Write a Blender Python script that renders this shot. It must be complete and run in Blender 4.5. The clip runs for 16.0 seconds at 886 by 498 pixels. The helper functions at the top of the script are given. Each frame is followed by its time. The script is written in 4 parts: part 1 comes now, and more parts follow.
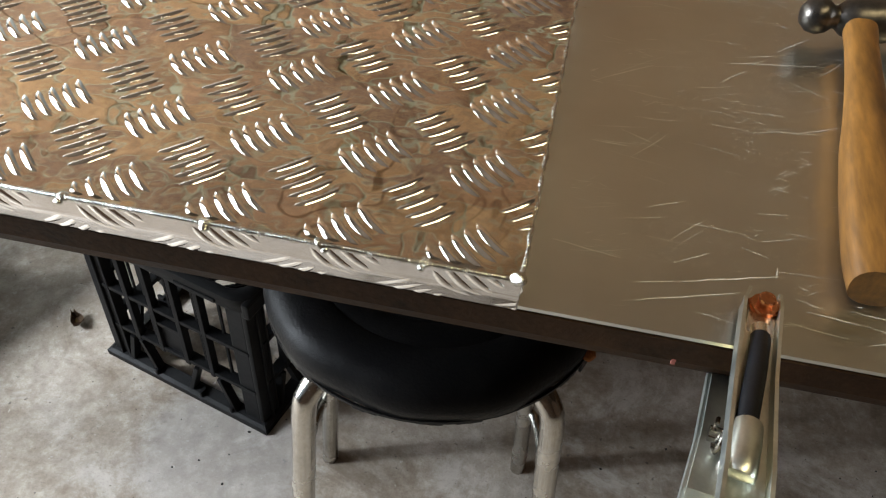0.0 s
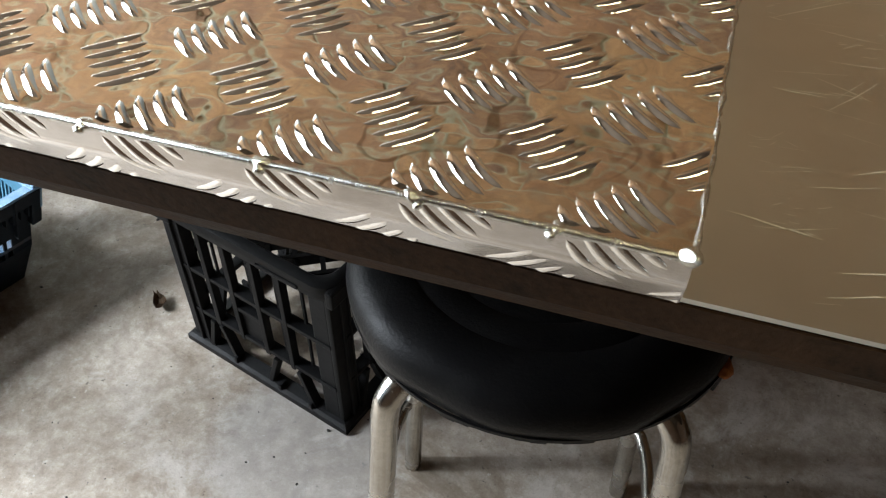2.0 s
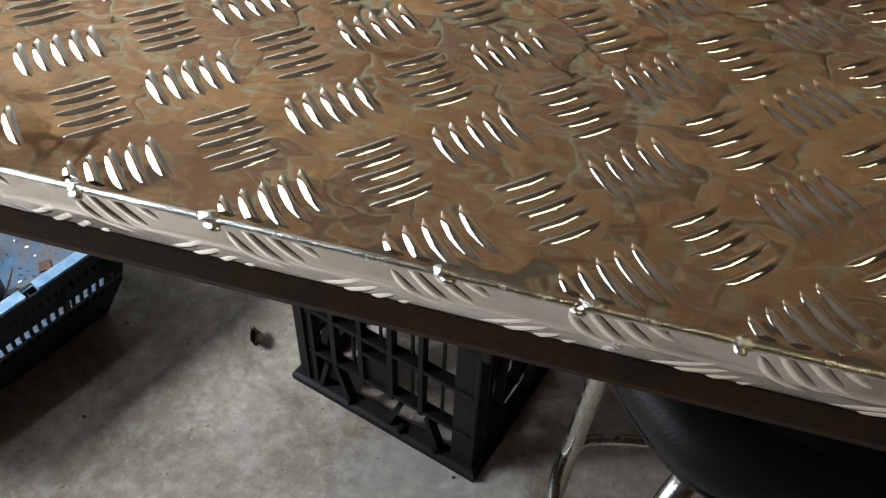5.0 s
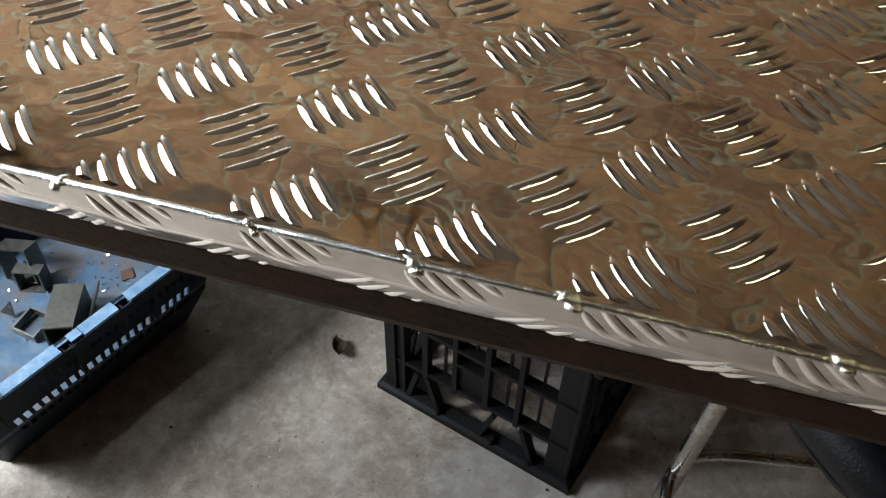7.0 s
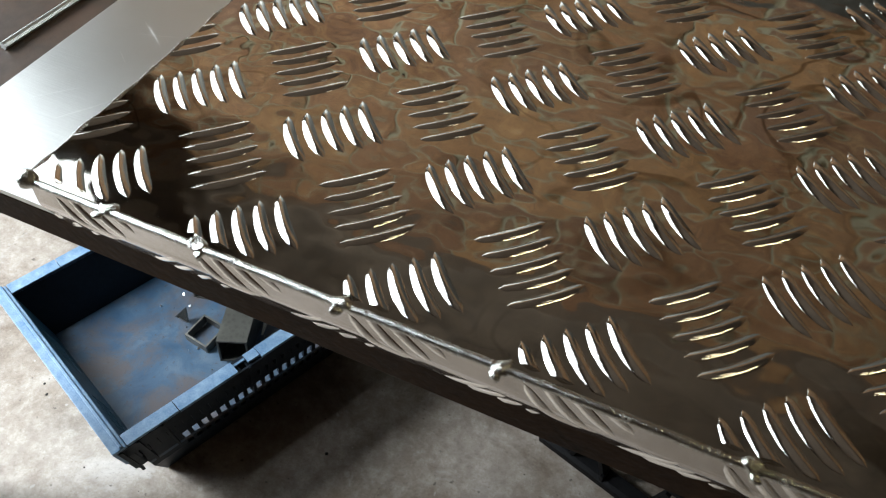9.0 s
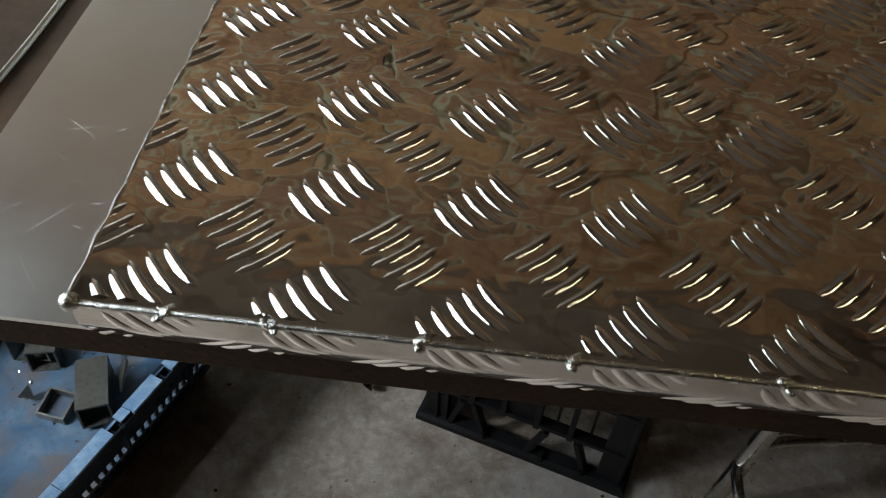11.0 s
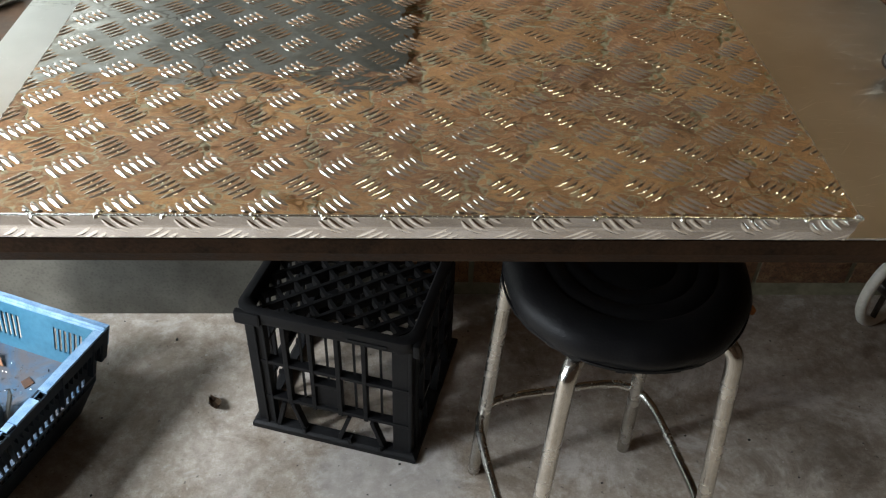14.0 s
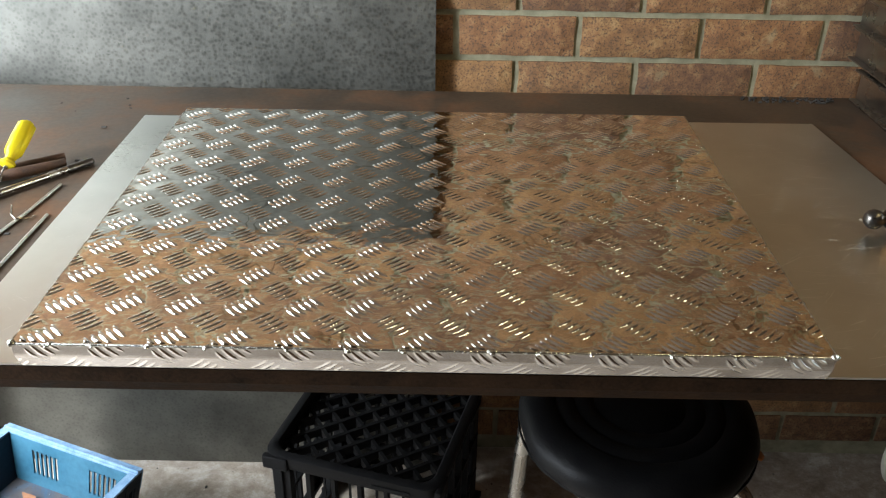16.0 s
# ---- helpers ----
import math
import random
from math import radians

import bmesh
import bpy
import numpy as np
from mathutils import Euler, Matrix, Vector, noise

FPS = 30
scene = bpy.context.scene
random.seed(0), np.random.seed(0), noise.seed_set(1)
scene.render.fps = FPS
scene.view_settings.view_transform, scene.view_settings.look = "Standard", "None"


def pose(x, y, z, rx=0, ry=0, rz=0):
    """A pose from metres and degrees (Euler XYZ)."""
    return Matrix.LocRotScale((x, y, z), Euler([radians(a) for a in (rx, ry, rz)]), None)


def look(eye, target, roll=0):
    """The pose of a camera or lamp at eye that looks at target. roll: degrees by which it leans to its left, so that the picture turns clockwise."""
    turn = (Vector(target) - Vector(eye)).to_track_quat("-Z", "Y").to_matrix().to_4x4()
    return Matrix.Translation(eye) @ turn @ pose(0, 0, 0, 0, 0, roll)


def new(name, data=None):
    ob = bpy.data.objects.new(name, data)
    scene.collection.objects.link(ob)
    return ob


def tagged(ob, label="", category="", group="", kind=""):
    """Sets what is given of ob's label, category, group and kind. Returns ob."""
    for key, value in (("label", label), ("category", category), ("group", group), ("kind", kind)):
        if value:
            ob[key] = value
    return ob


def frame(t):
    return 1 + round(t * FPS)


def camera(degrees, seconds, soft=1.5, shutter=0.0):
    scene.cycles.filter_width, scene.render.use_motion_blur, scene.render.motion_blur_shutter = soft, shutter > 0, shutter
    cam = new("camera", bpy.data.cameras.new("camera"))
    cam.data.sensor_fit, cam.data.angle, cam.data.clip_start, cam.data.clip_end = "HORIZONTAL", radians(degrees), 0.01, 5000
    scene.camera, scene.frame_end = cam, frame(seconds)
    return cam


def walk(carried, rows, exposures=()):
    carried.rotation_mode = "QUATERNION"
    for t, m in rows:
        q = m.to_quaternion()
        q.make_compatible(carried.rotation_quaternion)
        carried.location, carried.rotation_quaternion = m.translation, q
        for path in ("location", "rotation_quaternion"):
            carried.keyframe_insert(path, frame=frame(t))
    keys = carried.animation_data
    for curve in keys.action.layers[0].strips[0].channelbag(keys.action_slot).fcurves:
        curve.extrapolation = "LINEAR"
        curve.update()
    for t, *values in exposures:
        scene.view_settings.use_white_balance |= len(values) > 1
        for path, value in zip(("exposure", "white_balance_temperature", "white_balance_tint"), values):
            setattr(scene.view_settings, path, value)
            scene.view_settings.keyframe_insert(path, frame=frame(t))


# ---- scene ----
cam = camera(54.0, 16.0, soft=1.2)
PATH = [
    (0, (0.805, -0.283, 1.283), (0.591, 1.093, -0.152), 3.9),
    (0.5, (0.837, -0.26, 1.265), (0.487, 1.085, -0.174), 0.4),
    (1, (0.834, -0.23, 1.214), (0.38, 1.084, -0.225), -0.7),
    (1.5, (0.811, -0.217, 1.19), (0.361, 1.103, -0.244), 0.7),
    (2, (0.78, -0.216, 1.186), (0.36, 1.113, -0.249), 0.4),
    (2.5, (0.745, -0.215, 1.182), (0.371, 1.12, -0.259), 1.4),
    (3, (0.708, -0.21, 1.183), (0.367, 1.135, -0.257), 1.7),
    (3.5, (0.66, -0.205, 1.184), (0.33, 1.126, -0.272), 2.0),
    (4, (0.609, -0.201, 1.191), (0.282, 1.13, -0.266), 2.4),
    (4.5, (0.558, -0.194, 1.2), (0.221, 1.137, -0.254), 2.5),
    (5, (0.512, -0.188, 1.195), (0.177, 1.136, -0.266), 2.4),
    (5.2, (0.494, -0.185, 1.197), (0.166, 1.122, -0.281), 2.1),
    (7.3, (0.366, -0.185, 1.197), (-0.001, 1.11, -0.282), 1.3),
    (7.5, (0.35, -0.181, 1.19), (-0.045, 1.118, -0.279), 2.0),
    (8, (0.312, -0.173, 1.189), (-0.148, 1.094, -0.289), 1.0),
    (8.5, (0.278, -0.155, 1.191), (-0.267, 1.083, -0.283), 0.9),
    (8.7, (0.262, -0.145, 1.193), (-0.323, 1.068, -0.286), 0.6),
    (11, (0.15, -0.186, 1.238), (0.073, 1.141, -0.256), 3.9),
    (11.5, (0.181, -0.243, 1.264), (0.254, 1.107, -0.21), 3.9),
    (12, (0.212, -0.316, 1.316), (0.326, 1.074, -0.118), 2.6),
    (12.5, (0.251, -0.369, 1.369), (0.399, 1.04, -0.043), 2.5),
    (13, (0.299, -0.428, 1.4), (0.441, 1.015, 0.022), 2.2),
    (13.5, (0.353, -0.51, 1.427), (0.465, 0.972, 0.089), 2.0),
    (14, (0.401, -0.594, 1.443), (0.478, 0.929, 0.15), 2.1),
    (14.5, (0.42, -0.647, 1.457), (0.424, 0.95, 0.253), 1.0),
    (15, (0.422, -0.664, 1.467), (0.412, 0.996, 0.352), 0.9),
    (15.5, (0.421, -0.674, 1.473), (0.414, 1.044, 0.449), 1.3),
    (16, (0.42, -0.682, 1.477), (0.414, 1.057, 0.489), 0.9),
]
walk(cam, [(t, look(eye, target, roll)) for t, eye, target, roll in PATH],
     [(0, 0.0), (3.0, 0.0), (3.7, -0.14), (4.5, -0.50), (7.5, -0.90), (8.5, -1.25), (11, -1.74), (12, -1.22), (13, -0.66), (14, -0.30), (16, -0.27)])

# ---- world and light ----
world = bpy.data.worlds.new("world")
scene.world = world
world.use_nodes = True
wn = world.node_tree
bg = next(n for n in wn.nodes if n.type == "BACKGROUND")
sky = wn.nodes.new("ShaderNodeTexSky")
sky.sky_type, sky.sun_disc = "NISHITA", False
sky.sun_elevation, sky.sun_rotation = radians(50), radians(100)
wn.links.new(sky.outputs["Color"], bg.inputs["Color"])
bg.inputs["Strength"].default_value = 0.06

TOP, BENCH = 0.977, 0.940          # tread plate's top, bench top
WALL_Y = 0.93


def area_lamp(name, m, sx, sy, watts, colour):
    d = bpy.data.lights.new(name, "AREA")
    d.shape, d.size, d.size_y, d.energy, d.color = "RECTANGLE", sx, sy, watts, colour
    ob = new(name, d)
    ob.matrix_world = m
    return ob


# daylight in the roller-door opening, and the warm batten lamp under the ceiling
area_lamp("door_daylight", look((-1.27, 0.02, 1.18), (0.0, 0.04, 0.66)), 1.35, 1.80, 84, (0.85, 0.925, 0.99))
area_lamp("open_sky_daylight", look((-1.262, -0.16, 1.40), (-0.2, 0.30, 0.15)), 0.22, 0.80, 112, (0.84, 0.92, 1.0))
area_lamp("batten_glow", look((1.52, -0.11, 2.19), (1.45, -0.05, 0.5)), 1.2, 0.07, 9, (1.0, 0.84, 0.46))


# ---- materials ----
def material(name, base, rough=0.5, metal=0.0, build=None):
    m = bpy.data.materials.new(name)
    m.use_nodes = True
    nt = m.node_tree
    b = next(n for n in nt.nodes if n.type == "BSDF_PRINCIPLED")
    b.inputs["Base Color"].default_value = (*base, 1)
    b.inputs["Roughness"].default_value = rough
    b.inputs["Metallic"].default_value = metal
    if build:
        build(nt, b)
    return m


def node(nt, kind, **values):
    n = nt.nodes.new(kind)
    for key, value in values.items():
        if key in n.inputs:
            n.inputs[key].default_value = value
    return n


def coords(nt, scale=(1, 1, 1)):
    c = nt.nodes.new("ShaderNodeTexCoord")
    mp = nt.nodes.new("ShaderNodeMapping")
    mp.inputs["Scale"].default_value = scale
    nt.links.new(c.outputs["Object"], mp.inputs["Vector"])
    return mp.outputs["Vector"]


def noise_tex(nt, vec, scale, detail=4.0, rough=0.55, distort=0.0):
    n = node(nt, "ShaderNodeTexNoise", Scale=scale, Detail=detail, Roughness=rough, Distortion=distort)
    nt.links.new(vec, n.inputs["Vector"])
    return n.outputs["Fac"]


def ramp(nt, fac, stops):
    r = nt.nodes.new("ShaderNodeValToRGB")
    els = r.color_ramp.elements
    while len(els) < len(stops):
        els.new(0.5)
    for e, (at, c) in zip(els, stops):
        e.position = at
        e.color = (*c, 1) if len(c) == 3 else c
    nt.links.new(fac, r.inputs["Fac"])
    return r.outputs["Color"]


def grey(v):
    return (v, v, v)


def mix(nt, fac, a, b, mode="MIX"):
    n = nt.nodes.new("ShaderNodeMix")
    n.data_type, n.blend_type = "RGBA", mode
    for sock, v in ((n.inputs[0], fac), (n.inputs[6], a), (n.inputs[7], b)):
        if hasattr(v, "node"):
            nt.links.new(v, sock)
        elif sock.type == "RGBA":
            sock.default_value = (*v, 1)
        else:
            sock.default_value = v
    return n.outputs[2]


def bump(nt, b, height, strength, distance):
    n = node(nt, "ShaderNodeBump", Strength=strength, Distance=distance)
    nt.links.new(height, n.inputs["Height"])
    nt.links.new(n.outputs["Normal"], b.inputs["Normal"])


def tread_nodes(nt, b):
    v = coords(nt)
    wave = mix(nt, 0.35, noise_tex(nt, v, 24, 1.0, 0.4), noise_tex(nt, v, 60, 1.0, 0.4))
    smear = noise_tex(nt, v, 11, 5.0, 0.6, 0.6)
    fine = noise_tex(nt, v, 190, 3.0, 0.6)
    stain = ramp(nt, smear, [(0.30, (0.56, 0.53, 0.45)), (0.5, (0.78, 0.775, 0.73)), (0.72, (0.68, 0.64, 0.55))])
    line = ramp(nt, noise_tex(nt, v, 13, 2.0, 0.5, 1.2), [(0.478, grey(0.0)), (0.492, grey(1.0)), (0.506, grey(1.0)), (0.52, grey(0.0))])
    patchy = ramp(nt, noise_tex(nt, v, 7, 2.0), [(0.46, grey(0.0)), (0.62, grey(0.75))])
    stain = mix(nt, mix(nt, 1.0, line, patchy, "MULTIPLY"), stain, (0.26, 0.22, 0.16))
    nt.links.new(stain, b.inputs["Base Color"])
    r = mix(nt, 0.35, ramp(nt, smear, [(0.35, grey(0.025)), (0.7, grey(0.075))]), ramp(nt, fine, [(0.3, grey(0.03)), (0.75, grey(0.08))]))
    nt.links.new(r, b.inputs["Roughness"])
    bump(nt, b, wave, 0.34, 0.004)


def sheet_nodes(nt, b):
    v = coords(nt, (1, 14, 1))
    w = coords(nt)
    brushed = noise_tex(nt, v, 60, 4.0, 0.6)
    cloud = noise_tex(nt, w, 5, 5.0, 0.6)
    nt.links.new(ramp(nt, cloud, [(0.3, (0.58, 0.59, 0.56)), (0.7, (0.72, 0.735, 0.71))]), b.inputs["Base Color"])
    nt.links.new(mix(nt, 0.4, ramp(nt, cloud, [(0.3, grey(0.26)), (0.7, grey(0.38))]), ramp(nt, brushed, [(0.3, grey(0.25)), (0.8, grey(0.42))])), b.inputs["Roughness"])
    bump(nt, b, brushed, 0.06, 0.001)


def bench_nodes(nt, b):
    v = coords(nt)
    cloud = noise_tex(nt, v, 7, 6.0, 0.62, 0.4)
    fine = noise_tex(nt, v, 120, 4.0, 0.6)
    c = ramp(nt, cloud, [(0.36, (0.030, 0.021, 0.015)), (0.52, (0.066, 0.042, 0.027)), (0.66, (0.13, 0.062, 0.030))])
    nt.links.new(mix(nt, 0.3, c, ramp(nt, fine, [(0.35, (0.022, 0.017, 0.013)), (0.7, (0.09, 0.066, 0.046))])), b.inputs["Base Color"])
    nt.links.new(ramp(nt, cloud, [(0.3, grey(0.34)), (0.7, grey(0.55))]), b.inputs["Roughness"])
    bump(nt, b, fine, 0.15, 0.001)


def galv_nodes(nt, b):
    v = coords(nt)
    vor = node(nt, "ShaderNodeTexVoronoi", Scale=130.0)
    nt.links.new(v, vor.inputs["Vector"])
    cloud = noise_tex(nt, v, 4, 5.0, 0.6)
    spots = noise_tex(nt, v, 230, 3.0, 0.5)
    c = mix(nt, 0.35, ramp(nt, cloud, [(0.32, (0.082, 0.082, 0.073)), (0.66, (0.19, 0.188, 0.168))]), ramp(nt, vor.outputs["Distance"], [(0.1, grey(0.3)), (0.6, grey(0.64))]), "OVERLAY")
    c = mix(nt, ramp(nt, spots, [(0.62, grey(0.0)), (0.72, grey(0.5))]), c, (0.08, 0.08, 0.072))
    nt.links.new(c, b.inputs["Base Color"])
    nt.links.new(ramp(nt, vor.outputs["Distance"], [(0.0, grey(0.34)), (0.8, grey(0.52))]), b.inputs["Roughness"])


def concrete_nodes(nt, b):
    v = coords(nt)
    big = noise_tex(nt, v, 3.0, 10.0, 0.70, 0.3)
    mid = noise_tex(nt, v, 30, 12.0, 0.80)
    fine = noise_tex(nt, v, 210, 5.0, 0.65)
    spots = noise_tex(nt, v, 75, 3.0, 0.5)
    c = ramp(nt, big, [(0.36, (0.22, 0.175, 0.135)), (0.48, (0.40, 0.35, 0.295)), (0.60, (0.58, 0.545, 0.50))])
    c = mix(nt, 0.5, c, ramp(nt, mid, [(0.40, (0.24, 0.19, 0.145)), (0.51, (0.42, 0.375, 0.32)), (0.62, (0.68, 0.65, 0.61))]))
    dirt = noise_tex(nt, v, 5.5, 8.0, 0.68, 0.5)
    c = mix(nt, ramp(nt, dirt, [(0.53, grey(0.0)), (0.63, grey(0.6))]), c, (0.15, 0.115, 0.08))
    c = mix(nt, ramp(nt, dirt, [(0.36, grey(0.55)), (0.44, grey(0.0))]), c, (0.70, 0.69, 0.67))
    c = mix(nt, ramp(nt, fine, [(0.54, grey(0.0)), (0.70, grey(0.35))]), c, (0.14, 0.115, 0.09))
    c = mix(nt, ramp(nt, spots, [(0.68, grey(0.0)), (0.73, grey(0.7))]), c, (0.09, 0.08, 0.07))
    c = mix(nt, ramp(nt, spots, [(0.27, grey(0.6)), (0.31, grey(0.0))]), c, (0.62, 0.61, 0.58))
    # pale dried spill in front of the crate
    spot = nt.nodes.new("ShaderNodeVectorMath")
    spot.operation = "DISTANCE"
    spot.inputs[1].default_value = (0.36, 0.40, 0.0)
    nt.links.new(v, spot.inputs[0])
    edge = nt.nodes.new("ShaderNodeMath")
    edge.operation = "MULTIPLY_ADD"
    edge.inputs[1].default_value = -0.25
    nt.links.new(mix(nt, 0.6, big, mid), edge.inputs[0])
    nt.links.new(spot.outputs["Value"], edge.inputs[2])
    c = mix(nt, ramp(nt, edge.outputs[0], [(0.0, grey(0.36)), (0.05, grey(0.0))]), c, (0.60, 0.62, 0.64))
    c = mix(nt, 1.0, c, (0.87, 0.83, 0.79), "MULTIPLY")
    nt.links.new(c, b.inputs["Base Color"])
    nt.links.new(ramp(nt, mid, [(0.35, grey(0.55)), (0.65, grey(0.8))]), b.inputs["Roughness"])
    bump(nt, b, mix(nt, 0.5, mid, fine), 0.25, 0.004)


def brick_nodes(nt, b):
    v = coords(nt)
    info = nt.nodes.new("ShaderNodeObjectInfo")
    geo = nt.nodes.new("ShaderNodeNewGeometry")
    add = nt.nodes.new("ShaderNodeMath")
    add.operation = "ADD"
    nt.links.new(info.outputs["Random"], add.inputs[0])
    nt.links.new(geo.outputs["Random Per Island"], add.inputs[1])
    fr = nt.nodes.new("ShaderNodeMath")
    fr.operation = "FRACT"
    nt.links.new(add.outputs[0], fr.inputs[0])
    shift = nt.nodes.new("ShaderNodeVectorMath")
    shift.operation = "ADD"
    comb = nt.nodes.new("ShaderNodeCombineXYZ")
    scale = nt.nodes.new("ShaderNodeMath")
    scale.operation = "MULTIPLY"
    scale.inputs[1].default_value = 40.0
    nt.links.new(fr.outputs[0], scale.inputs[0])
    for sock in comb.inputs:
        nt.links.new(scale.outputs[0], sock)
    nt.links.new(v, shift.inputs[0])
    nt.links.new(comb.outputs[0], shift.inputs[1])
    v = shift.outputs[0]
    mid = noise_tex(nt, v, 34, 9.0, 0.72)
    fine = noise_tex(nt, v, 260, 5.0, 0.7)
    c = ramp(nt, fr.outputs[0], [(0.0, (0.23, 0.105, 0.042)), (0.35, (0.16, 0.073, 0.034)), (0.62, (0.31, 0.165, 0.062)), (0.9, (0.10, 0.047, 0.028))])
    c = mix(nt, 0.45, c, ramp(nt, mid, [(0.34, (0.055, 0.028, 0.016)), (0.52, (0.25, 0.125, 0.05)), (0.66, (0.44, 0.29, 0.13))]))
    c = mix(nt, ramp(nt, fine, [(0.50, grey(0.0)), (0.62, grey(0.85))]), c, (0.05, 0.03, 0.02))
    smear = noise_tex(nt, v, 13, 4.0, 0.6, 0.8)
    c = mix(nt, ramp(nt, smear, [(0.66, grey(0.0)), (0.76, grey(0.5))]), c, (0.24, 0.215, 0.13))
    nt.links.new(c, b.inputs["Base Color"])
    bump(nt, b, mix(nt, 0.5, mid, fine), 0.5, 0.004)


def mortar_nodes(nt, b):
    v = coords(nt)
    mid = noise_tex(nt, v, 25, 6.0, 0.65)
    nt.links.new(ramp(nt, mid, [(0.3, (0.15, 0.138, 0.085)), (0.7, (0.29, 0.27, 0.18))]), b.inputs["Base Color"])
    bump(nt, b, mid, 0.5, 0.004)


def plain_nodes(lo, hi, scale, rlo, rhi, b_strength=0.1, stretch=(1, 1, 1)):
    def build(nt, b):
        v = coords(nt, stretch)
        n = noise_tex(nt, v, scale, 5.0, 0.6)
        f = noise_tex(nt, v, scale * 9, 3.0, 0.6)
        nt.links.new(mix(nt, 0.35, ramp(nt, n, [(0.3, lo), (0.7, hi)]), ramp(nt, f, [(0.3, lo), (0.7, hi)])), b.inputs["Base Color"])
        nt.links.new(ramp(nt, n, [(0.3, grey(rlo)), (0.7, grey(rhi))]), b.inputs["Roughness"])
        bump(nt, b, f, b_strength, 0.001)
    return build


def bin_floor_nodes(nt, b):
    v = coords(nt)
    cloud = noise_tex(nt, v, 16, 6.0, 0.65, 0.5)
    grit = noise_tex(nt, v, 150, 4.0, 0.65)
    c = ramp(nt, cloud, [(0.34, (0.018, 0.060, 0.115)), (0.52, (0.040, 0.088, 0.145)), (0.68, (0.085, 0.13, 0.18))])
    dirt = ramp(nt, noise_tex(nt, v, 9, 6.0, 0.68, 0.8), [(0.44, grey(0.0)), (0.60, grey(0.8))])
    c = mix(nt, dirt, c, (0.085, 0.065, 0.055))
    c = mix(nt, ramp(nt, grit, [(0.60, grey(0.0)), (0.72, grey(0.7))]), c, (0.05, 0.04, 0.035))
    nt.links.new(c, b.inputs["Base Color"])
    nt.links.new(ramp(nt, cloud, [(0.3, grey(0.35)), (0.7, grey(0.6))]), b.inputs["Roughness"])
    bump(nt, b, grit, 0.2, 0.001)


TREAD = material("bright_tread_aluminium", (0.8, 0.78, 0.75), 0.14, 1.0, tread_nodes)
# darker copy of the tread aluminium; its colour dims the front lip's floor reflection
LIPM = material("dimmed_tread_aluminium", (0.5, 0.48, 0.46), 0.14, 1.0, plain_nodes((0.50, 0.475, 0.455), (0.66, 0.635, 0.61), 16, 0.06, 0.17, 0.06))
BARM = material("polished_aluminium_bar", (0.88, 0.87, 0.85), 0.13, 1.0, plain_nodes((0.80, 0.78, 0.74), (0.92, 0.905, 0.875), 60, 0.04, 0.10, 0.05))
WELD = material("aluminium_weld", (0.8, 0.8, 0.78), 0.22, 1.0, plain_nodes((0.50, 0.50, 0.46), (0.74, 0.74, 0.70), 200, 0.10, 0.30, 0.4))
SHEET = material("scuffed_aluminium_sheet", (0.7, 0.7, 0.68), 0.33, 1.0, sheet_nodes)
SCRATCH = material("bare_scratch", (0.9, 0.9, 0.88), 0.5, 0.4)
STEEL = material("mill_scale_steel", (0.1, 0.08, 0.07), 0.45, 0.0, bench_nodes)
next(n for n in STEEL.node_tree.nodes if n.type == "BSDF_PRINCIPLED").inputs["Specular IOR Level"].default_value = 0.28
RAIL = material("rusty_angle_steel", (0.08, 0.045, 0.03), 0.6, 0.0, plain_nodes((0.010, 0.007, 0.005), (0.060, 0.034, 0.020), 25, 0.5, 0.75, 0.5))
next(n for n in RAIL.node_tree.nodes if n.type == "BSDF_PRINCIPLED").inputs["Specular IOR Level"].default_value = 0.03
GALV = material("galvanised_steel", (0.5, 0.52, 0.5), 0.42, 0.9, galv_nodes)
CONC = material("worn_concrete", (0.35, 0.33, 0.3), 0.7, 0.0, concrete_nodes)
BRICK = material("fired_brick", (0.35, 0.16, 0.07), 0.85, 0.0, brick_nodes)
MORTAR = material("lime_mortar", (0.42, 0.39, 0.32), 0.9, 0.0, mortar_nodes)
BLACKP = material("dusty_black_plastic", (0.018, 0.018, 0.019), 0.5, 0.0, plain_nodes((0.004, 0.004, 0.005), (0.012, 0.012, 0.012), 18, 0.42, 0.62, 0.2))
next(n for n in BLACKP.node_tree.nodes if n.type == "BSDF_PRINCIPLED").inputs["Specular IOR Level"].default_value = 0.14
VINYL = material("black_vinyl", (0.012, 0.012, 0.013), 0.36, 0.0, plain_nodes((0.005, 0.005, 0.006), (0.011, 0.011, 0.011), 34, 0.36, 0.50, 0.5))
next(n for n in VINYL.node_tree.nodes if n.type == "BSDF_PRINCIPLED").inputs["Specular IOR Level"].default_value = 0.12
CHROME = material("worn_chrome", (0.72, 0.70, 0.66), 0.2, 1.0, plain_nodes((0.34, 0.325, 0.29), (0.62, 0.60, 0.56), 24, 0.14, 0.34, 0.08))
BLUEP = material("blue_plastic", (0.03, 0.14, 0.32), 0.42, 0.0, plain_nodes((0.012, 0.048, 0.095), (0.034, 0.11, 0.19), 9, 0.35, 0.55, 0.15))
# the bin's blue darkened: shade of its end walls put into the colour
SHADEDB = material("shaded_blue_plastic", (0.012, 0.02, 0.03), 0.5, 0.0, plain_nodes((0.003, 0.006, 0.010), (0.011, 0.020, 0.032), 14, 0.4, 0.6, 0.15))
next(n for n in SHADEDB.node_tree.nodes if n.type == "BSDF_PRINCIPLED").inputs["Specular IOR Level"].default_value = 0.25
BLUEF = material("dusty_blue_plastic", (0.07, 0.16, 0.26), 0.5, 0.0, bin_floor_nodes)
